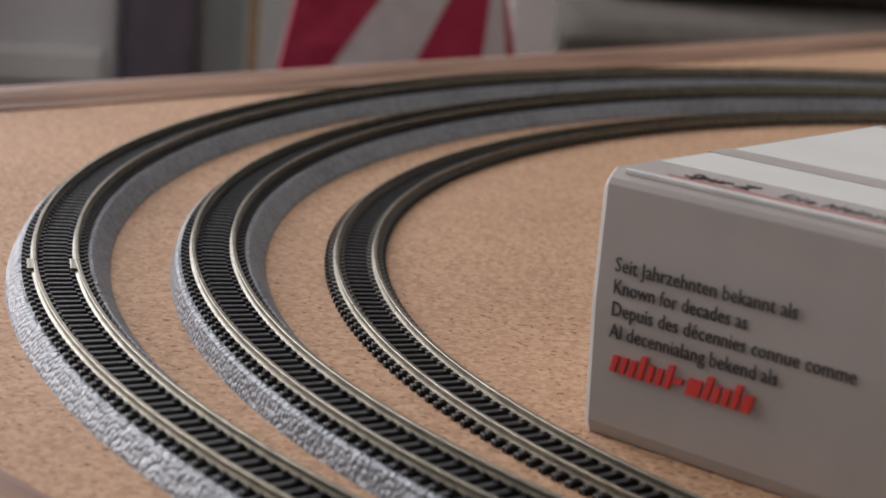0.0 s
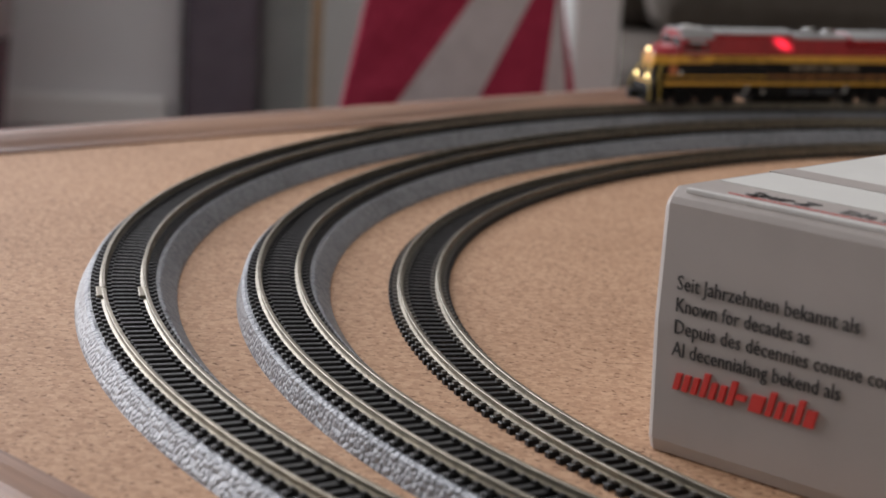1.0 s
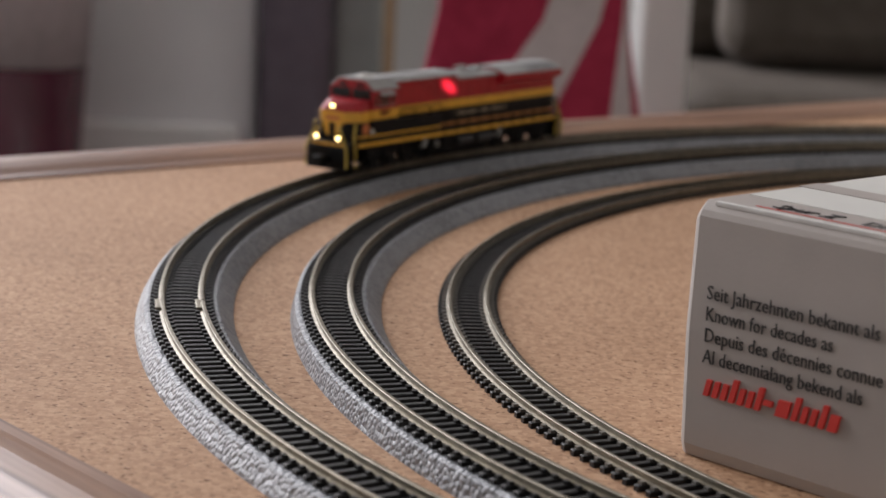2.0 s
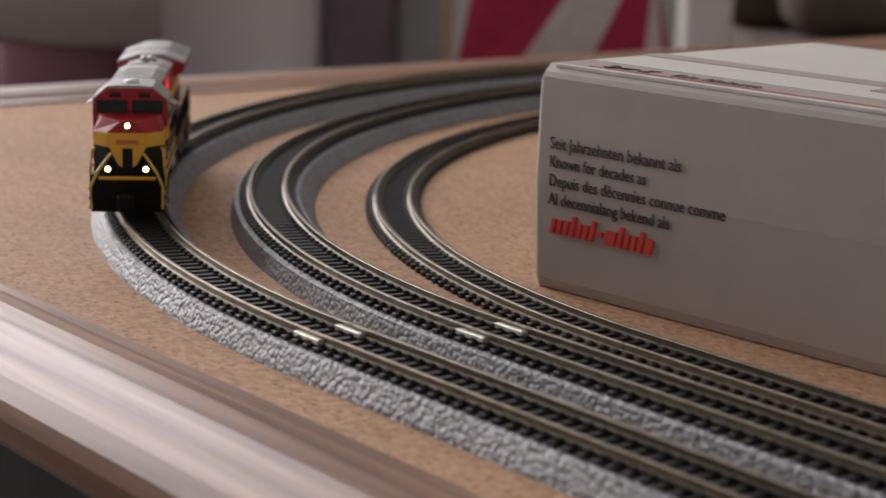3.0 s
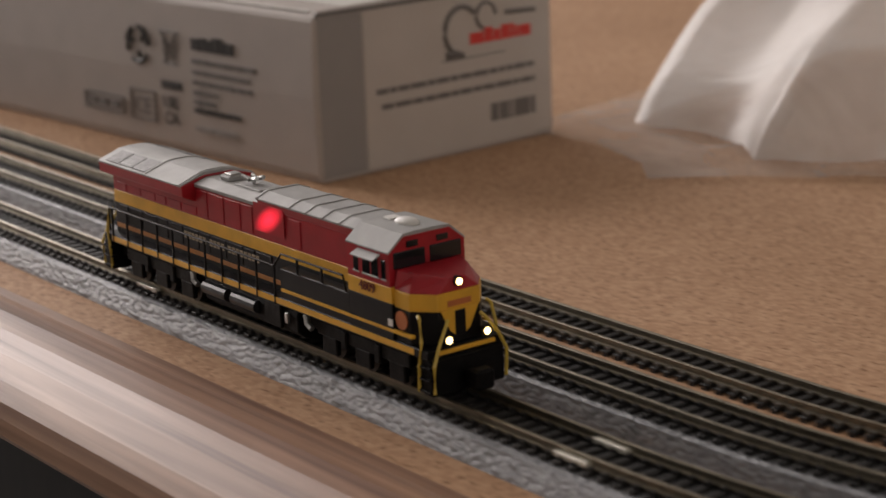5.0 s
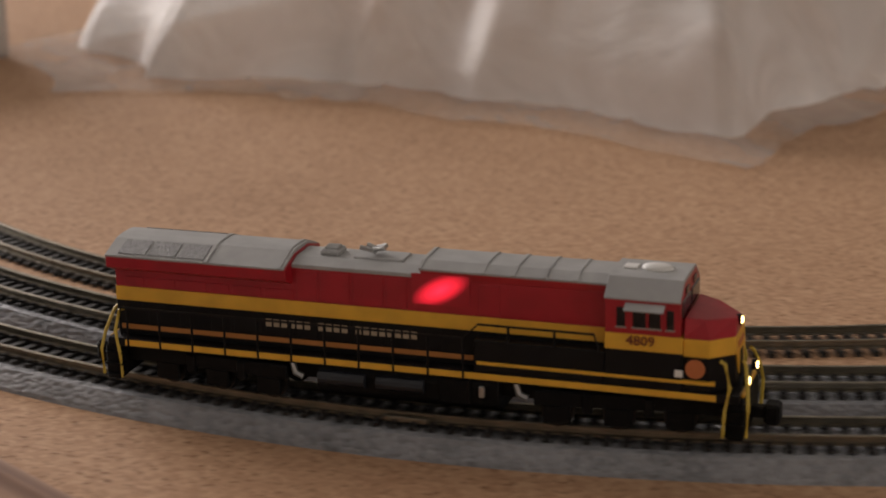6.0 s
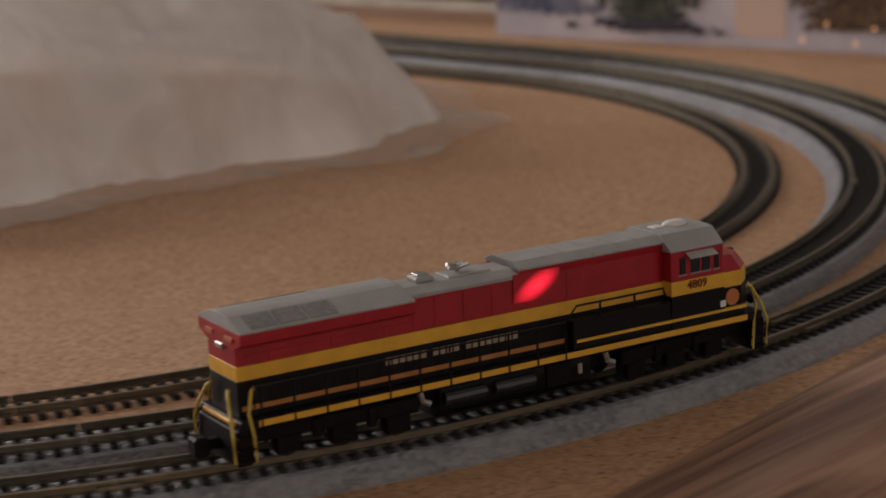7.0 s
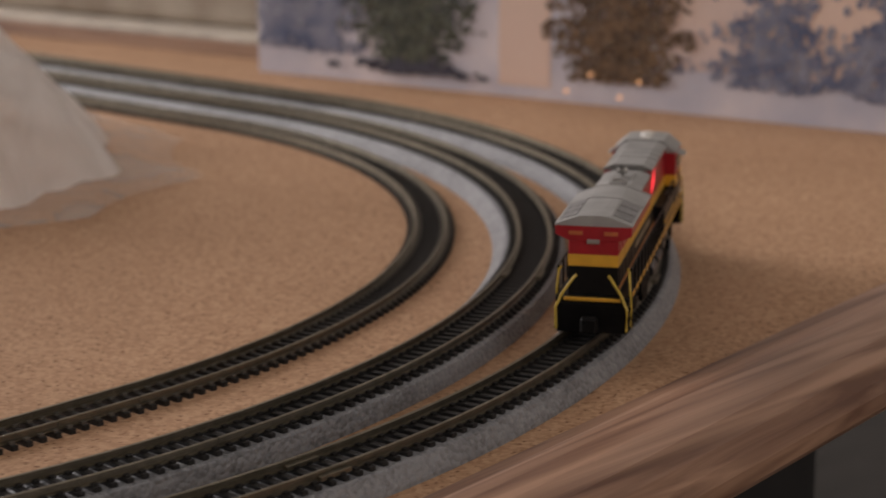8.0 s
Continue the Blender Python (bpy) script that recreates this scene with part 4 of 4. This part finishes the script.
        for x_ in (15.5, -17.5):
            part("sand_pipe", tube(bmesh.new(), [mm(x_, s_ * 6.0, 6.0), mm(x_ + 0.4, s_ * 6.1, 4.6), mm(x_ + 1.6, s_ * 6.1, 4.1)], 0.5 * U), METAL, lo)
    bogies = []
    for s_ in (1, -1):
        bogie = thing("bogie", "black three-axle bogie", "")
        bogie.parent = lo
        bogie.matrix_basis = pose(s_ * 0.0296, 0, 0)
        for t_ in (-1, 1):
            bm = bmesh.new()
            yy = sorted((t_ * 4.6, t_ * 5.5))
            cuboid(bm, *mm(-11.6, 11.6), *mm(*yy), *mm(3.4, 5.6))
            for x_ in (-8.4, 0.0, 8.4):
                cuboid(bm, *mm(x_ - 1.9, x_ + 1.9), *mm(*yy), *mm(0.9, 3.6))
            for x_ in (-4.2, 4.2):
                cuboid(bm, *mm(x_ - 0.7, x_ + 0.7), *mm(*sorted((t_ * 4.8, t_ * 5.9))), *mm(2.6, 5.4))
            bmesh.ops.bevel(bm, geom=list(bm.edges), offset=0.2 * U, segments=1, affect="EDGES")
            part("side_frame", bm, UNDER, bogie)
        for x_ in (-8.4, 0.0, 8.4):
            bm = bmesh.new()
            for t_ in (-1, 1):
                disc(bm, mm(x_, t_ * 3.6, 2.4), (0, 1, 0), 2.4 * U, 0.9 * U, 18)
            disc(bm, mm(x_, 0, 2.4), (0, 1, 0), 0.5 * U, 7 * U, 8)
            part("wheelset", bm, WHEEL, bogie, "blackened wheelset")
        bogies.append(bogie)
    return lo, bogies


LOCO, BOGIES = locomotive()


# ---- printed winter scene on card behind the track ----
def winter_card():
    ob = thing("backdrop_card", "printed card with snowy fir trees standing behind the track", "backdrop card")
    p0, p1 = Vector((0.251, 0.545, 0)), Vector((0.566, 0.584, 0))
    L = (p1 - p0).length
    ob.matrix_world = Matrix.Translation(p0) @ Matrix.Rotation(math.atan2(p1.y - p0.y, p1.x - p0.x), 4, "Z")
    H = 0.052
    snow = mat("printed_snow", (0.76, 0.72, 0.78), 0.55, color2=(0.52, 0.54, 0.66), scale=30)
    pink = mat("printed_dusk", (0.80, 0.62, 0.54), 0.55, color2=(0.62, 0.54, 0.57), scale=14)
    blue = mat("printed_blue_wood", (0.30, 0.32, 0.42), 0.55, color2=(0.10, 0.13, 0.24), scale=110)
    green = mat("printed_fir_green", (0.13, 0.145, 0.105), 0.6, color2=(0.025, 0.035, 0.03), scale=400)
    brown = mat("printed_fir_brown", (0.24, 0.15, 0.085), 0.6, color2=(0.07, 0.045, 0.03), scale=400)
    # printed dots, made to emit a little so the picture's lights look lit
    lamp = emit("printed_fairy_light", (1.0, 0.55, 0.3), 0.5)
    part("card", block(0, L, 0, 0.0012, 0, H, 0.0002), snow, ob, "pale printed snow and sky")
    part("dusk_panel", block(0.104, 0.124, -0.0002, 0, 0.004, H), pink, ob)
    part("dusk_panel", block(0.165, L, -0.0002, 0, 0.014, H), pink, ob)
    rnd = random.Random(4)

    def fir(cx, w, h, material, zb):
        bm = bmesh.new()
        for k in range(2600):
            f = rnd.random() * 0.36
            hw = w * (1 - f) * (0.78 + 0.35 * noise.noise((f * 60, cx * 90, 0.3))) * min(1, 0.5 + f * 6)
            x, z = cx + max(-1.15, min(1.15, rnd.gauss(0, 0.55))) * hw, zb + 0.004 + f * h
            if z > H - 0.002:
                continue
            a = rnd.uniform(0, 6.28)
            r = rnd.uniform(0.0006, 0.0017)
            vs = [bm.verts.new((x + r * math.cos(a + q_ * 1.26) * rnd.uniform(0.5, 1.2), -0.0004 - 0.0006 * rnd.random(), z + r * math.sin(a + q_ * 1.26) * rnd.uniform(0.4, 1.0))) for q_ in range(5)]
            bm.faces.new(vs)
        part("fir_print", bm, material, ob, "printed fir tree", smooth=False)
        bm = bmesh.new()
        for k in range(26):
            f = rnd.random() * 0.35
            x, z = cx + rnd.uniform(-0.8, 0.8) * w * (1 - f), zb + 0.006 + f * h
            if z < H - 0.003:
                cuboid(bm, x, x + 0.0006, -0.0013, -0.0011, z, z + 0.0006)
        part("light_dots", bm, mat("pale_dots", (0.40, 0.36, 0.26), 0.6), ob)

    fir(0.068, 0.031, 0.13, green, 0.004)
    fir(0.149, 0.031, 0.13, brown, 0.004)
    for cx, w in ((0.010, 0.014), (0.030, 0.016), (0.205, 0.022), (0.240, 0.034), (0.290, 0.03)):
        bm = bmesh.new()
        for k in range(700):
            z = 0.010 + abs(rnd.gauss(0, 0.018))
            x = cx + rnd.gauss(0, 0.6) * w * (0.6 + 0.9 * noise.noise((cx * 40, z * 120, 0.5)))
            if 0.001 < x < L - 0.002 and z < H - 0.003:
                r, a = rnd.uniform(0.0004, 0.0015), rnd.uniform(0, 6.28)
                bm.faces.new([bm.verts.new((x + r * math.cos(a + q_ * 1.57), -0.0004 - 0.0003 * rnd.random(), z + r * 1.3 * math.sin(a + q_ * 1.57))) for q_ in range(4)])
        part("wood_print", bm, blue, ob, "printed bluish frosted wood")
    bm = bmesh.new()
    for k in range(70):
        x, z, r = 0.068 + rnd.gauss(0, 0.011), 0.005 + abs(rnd.gauss(0, 0.0022)), rnd.uniform(0.0008, 0.0022)
        a = rnd.uniform(0, 6.28)
        bm.faces.new([bm.verts.new((x + 1.8 * r * math.cos(a + q_ * 1.05), -0.0009 - 0.0004 * rnd.random(), z + 0.7 * r * math.sin(a + q_ * 1.05))) for q_ in range(6)])
    part("shade_print", bm, mat("printed_dark_base", (0.05, 0.05, 0.08), 0.6), ob)
    bm = bmesh.new()
    for x, z in ((0.131, 0.004), (0.151, 0.0035), (0.140, 0.010), (0.158, 0.009)):
        disc(bm, (x, -0.0015, z), (0, 1, 0), 0.0007, 0.0004, 8)
    part("fairy_light", bm, lamp, ob, "tiny printed fairy lights given a faint glow")
    return ob


winter_card()


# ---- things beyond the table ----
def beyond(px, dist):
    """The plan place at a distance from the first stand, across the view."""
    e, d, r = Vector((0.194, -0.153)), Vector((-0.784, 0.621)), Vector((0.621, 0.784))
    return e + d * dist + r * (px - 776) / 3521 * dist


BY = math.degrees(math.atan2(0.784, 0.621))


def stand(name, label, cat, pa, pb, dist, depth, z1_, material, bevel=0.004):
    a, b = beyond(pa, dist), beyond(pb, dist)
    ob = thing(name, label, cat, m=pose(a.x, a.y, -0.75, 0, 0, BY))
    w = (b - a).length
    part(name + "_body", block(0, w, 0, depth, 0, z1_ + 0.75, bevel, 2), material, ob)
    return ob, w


PALE = mat("pale_grey_lacquer", (0.80, 0.81, 0.82), 0.45, vary=0.08, scale=9)
PALE2 = mat("light_cream_lacquer", (0.82, 0.82, 0.80), 0.45, vary=0.06, scale=9)
PURPLE = mat("purple_grey_cloth", (0.155, 0.13, 0.16), 0.85, vary=0.15, scale=60, bump=0.4)
GREENGREY = mat("grey_green_paint", (0.33, 0.35, 0.34), 0.6, vary=0.1, scale=30)
TANWOOD = mat("tan_wood", (0.42, 0.29, 0.17), 0.5, vary=0.15, scale=60)
STRIPE_R = mat("crimson_cloth", (0.46, 0.025, 0.075), 0.85, vary=0.15, scale=120, bump=0.3)
STRIPE_W = mat("white_cloth", (0.66, 0.58, 0.58), 0.85, vary=0.08, scale=120, bump=0.3)
OLIVE = mat("dark_olive_cloth", (0.12, 0.10, 0.082), 0.85, vary=0.2, scale=50, bump=0.4)
MAROON = mat("maroon_glaze", (0.10, 0.012, 0.03), 0.22, vary=0.2, scale=30)

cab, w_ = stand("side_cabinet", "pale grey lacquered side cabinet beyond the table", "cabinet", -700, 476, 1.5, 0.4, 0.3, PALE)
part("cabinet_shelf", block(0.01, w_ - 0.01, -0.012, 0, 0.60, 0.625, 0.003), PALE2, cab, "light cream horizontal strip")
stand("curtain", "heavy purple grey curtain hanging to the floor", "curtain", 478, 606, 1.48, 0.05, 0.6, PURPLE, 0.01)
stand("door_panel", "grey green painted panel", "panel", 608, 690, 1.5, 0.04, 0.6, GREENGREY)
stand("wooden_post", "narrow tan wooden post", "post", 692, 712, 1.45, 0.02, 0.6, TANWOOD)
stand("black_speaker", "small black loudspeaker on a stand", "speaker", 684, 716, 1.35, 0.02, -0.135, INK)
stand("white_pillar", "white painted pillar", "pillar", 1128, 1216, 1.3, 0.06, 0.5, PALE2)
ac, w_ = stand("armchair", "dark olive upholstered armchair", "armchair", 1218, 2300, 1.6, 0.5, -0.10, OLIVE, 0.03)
part("backrest", block(0.0, w_, 0.28, 0.50, 0.648, 1.02, 0.04, 3), OLIVE, ac, "tall upholstered backrest")
part("back_cushion", block(0.06, w_ - 0.06, 0.20, 0.279, 0.652, 0.95, 0.03, 3), OLIVE, ac)


def striped_cloth():
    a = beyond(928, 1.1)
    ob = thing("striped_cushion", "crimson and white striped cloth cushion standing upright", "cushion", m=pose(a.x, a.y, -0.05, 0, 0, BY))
    low = [-0.0648, -0.0494, -0.0056, 0.0397, 0.0584, 0.0655]
    high = [-0.0525, -0.0087, 0.0240, 0.0444, 0.0506, 0.0530]
    for k in range(5):
        bm = bmesh.new()
        rings = []
        for i in range(17):
            z = -0.25 + 0.40 * i / 16
            f = (z + 0.034) / 0.063
            f = max(-1.2, min(1.5, f))
            row = []
            for j in range(7):
                t = j / 6
                p, q_ = low[k] + (high[k] - low[k]) * f, low[k + 1] + (high[k + 1] - low[k + 1]) * f
                x = p * (1 - t) + q_ * t
                bulge = 0.055 * max(0.0, 1 - (x / 0.13) ** 2) + 0.004 * noise.noise((x * 40, z * 14, 1.0))
                row.append((x, -bulge, z))
            rings.append(row + [(x_, y_ + 0.02, z_) for x_, y_, z_ in reversed(row)])
        loft(bm, rings)
        part("stripe", bm, STRIPE_R if k % 2 == 0 else STRIPE_W, ob, "crimson cloth stripe" if k % 2 == 0 else "white cloth stripe", smooth=False)
    for z_ in (-0.25,):
        part("cushion_base", block(-0.16, 0.16, -0.05, 0.03, -0.70, -0.252, 0.01, 2), OLIVE, ob)
    return ob


striped_cloth()
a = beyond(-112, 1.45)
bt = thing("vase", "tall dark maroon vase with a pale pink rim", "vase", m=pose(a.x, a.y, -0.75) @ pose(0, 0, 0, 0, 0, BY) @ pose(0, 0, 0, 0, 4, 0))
for nm, lab, m_, prof_ in (("vase_body", "dark maroon glazed body", MAROON, [(0.060, 0.0), (0.074, 0.01), (0.075, 0.30), (0.075, 0.676)]),
                           ("vase_rim", "pale pink glazed rim", STRIPE_W, [(0.0755, 0.677), (0.0755, 0.83), (0.073, 0.832)])):
    bm = bmesh.new()
    loft(bm, [[(r * math.cos(k * math.pi / 16), r * math.sin(k * math.pi / 16), z) for k in range(32)] for r, z in prof_])
    part(nm, bm, m_, bt, lab, smooth=True)

STONE = mat("beige_stone", (0.50, 0.44, 0.36), 0.8, color2=(0.33, 0.27, 0.21), scale=30, bump=0.5, bscale=200)
STONE_PALE = mat("pale_stone", (0.62, 0.56, 0.48), 0.8, vary=0.25, scale=60, bump=0.4, bscale=200)
lg = thing("stone_ledge", "beige rough stone ledge behind the table", "ledge", m=pose(-0.095, 0.575, -0.75, 0, 0, 5.8))
part("ledge_block", block(0, 0.335, 0, 0.3, 0, 0.742, 0.006, 2), STONE, lg)
part("ledge_slab", block(-0.01, 0.335, -0.006, 0.3, 0.742, 0.752, 0.003, 2), STONE_PALE, lg, "pale stone moulding")
part("ledge_upper", block(0, 0.335, 0.012, 0.3, 0.752, 0.95, 0.004, 2), STONE, lg, "rough stone face")


# ---- movement ----
def loco_pose(s):
    (xf, yf, _), (xr, yr, _) = along("outer", s + 0.0296), along("outer", s - 0.0296)
    h = math.atan2(yf - yr, xf - xr)
    return pose((xf + xr) / 2, (yf + yr) / 2, LOOPS["outer"]["z"]) @ Matrix.Rotation(h, 4, "Z"), h


# the front of the locomotive along the outer loop: seconds and metres past the start of the front straight
RUN = [(0.0, -0.580), (0.5, -0.502), (1.0, -0.4295), (1.2, -0.4), (2.3, -0.2265), (2.5, -0.1885), (3.0, -0.089), (3.5, 0.0105), (4.0, 0.1095), (4.5, 0.2065), (4.7, 0.2465), (5.8, 0.4735), (6.0, 0.5130), (6.5, 0.6065), (7.0, 0.7040), (7.5, 0.8020), (8.0, 0.8985)]


def run(t):
    k = max(i for i in range(len(RUN) - 1) if RUN[i][0] <= t)
    slope = lambda i: (RUN[min(i + 1, len(RUN) - 1)][1] - RUN[max(i - 1, 0)][1]) / (RUN[min(i + 1, len(RUN) - 1)][0] - RUN[max(i - 1, 0)][0])
    (ta, sa), (tb, sb) = RUN[k], RUN[k + 1]
    h = tb - ta
    u = (t - ta) / h
    return ((2 * u ** 3 - 3 * u ** 2 + 1) * sa + (u ** 3 - 2 * u ** 2 + u) * h * slope(k) + (3 * u ** 2 - 2 * u ** 3) * sb + (u ** 3 - u ** 2) * h * slope(k + 1)) - 0.0475


def motions():
    times = [round(0.1 * k, 1) for k in range(81)]
    walk(LOCO, [(t, loco_pose(run(t))[0]) for t in times])
    for bogie, o in zip(BOGIES, (0.0296, -0.0296)):
        rows = []
        for t in times:
            s = run(t)
            turn = along("outer", s + o)[2] - loco_pose(s)[1]
            turn = (turn + math.pi) % (2 * math.pi) - math.pi
            rows.append((t, pose(o, 0, 0) @ Matrix.Rotation(turn, 4, "Z")))
        walk(bogie, rows)


motions()
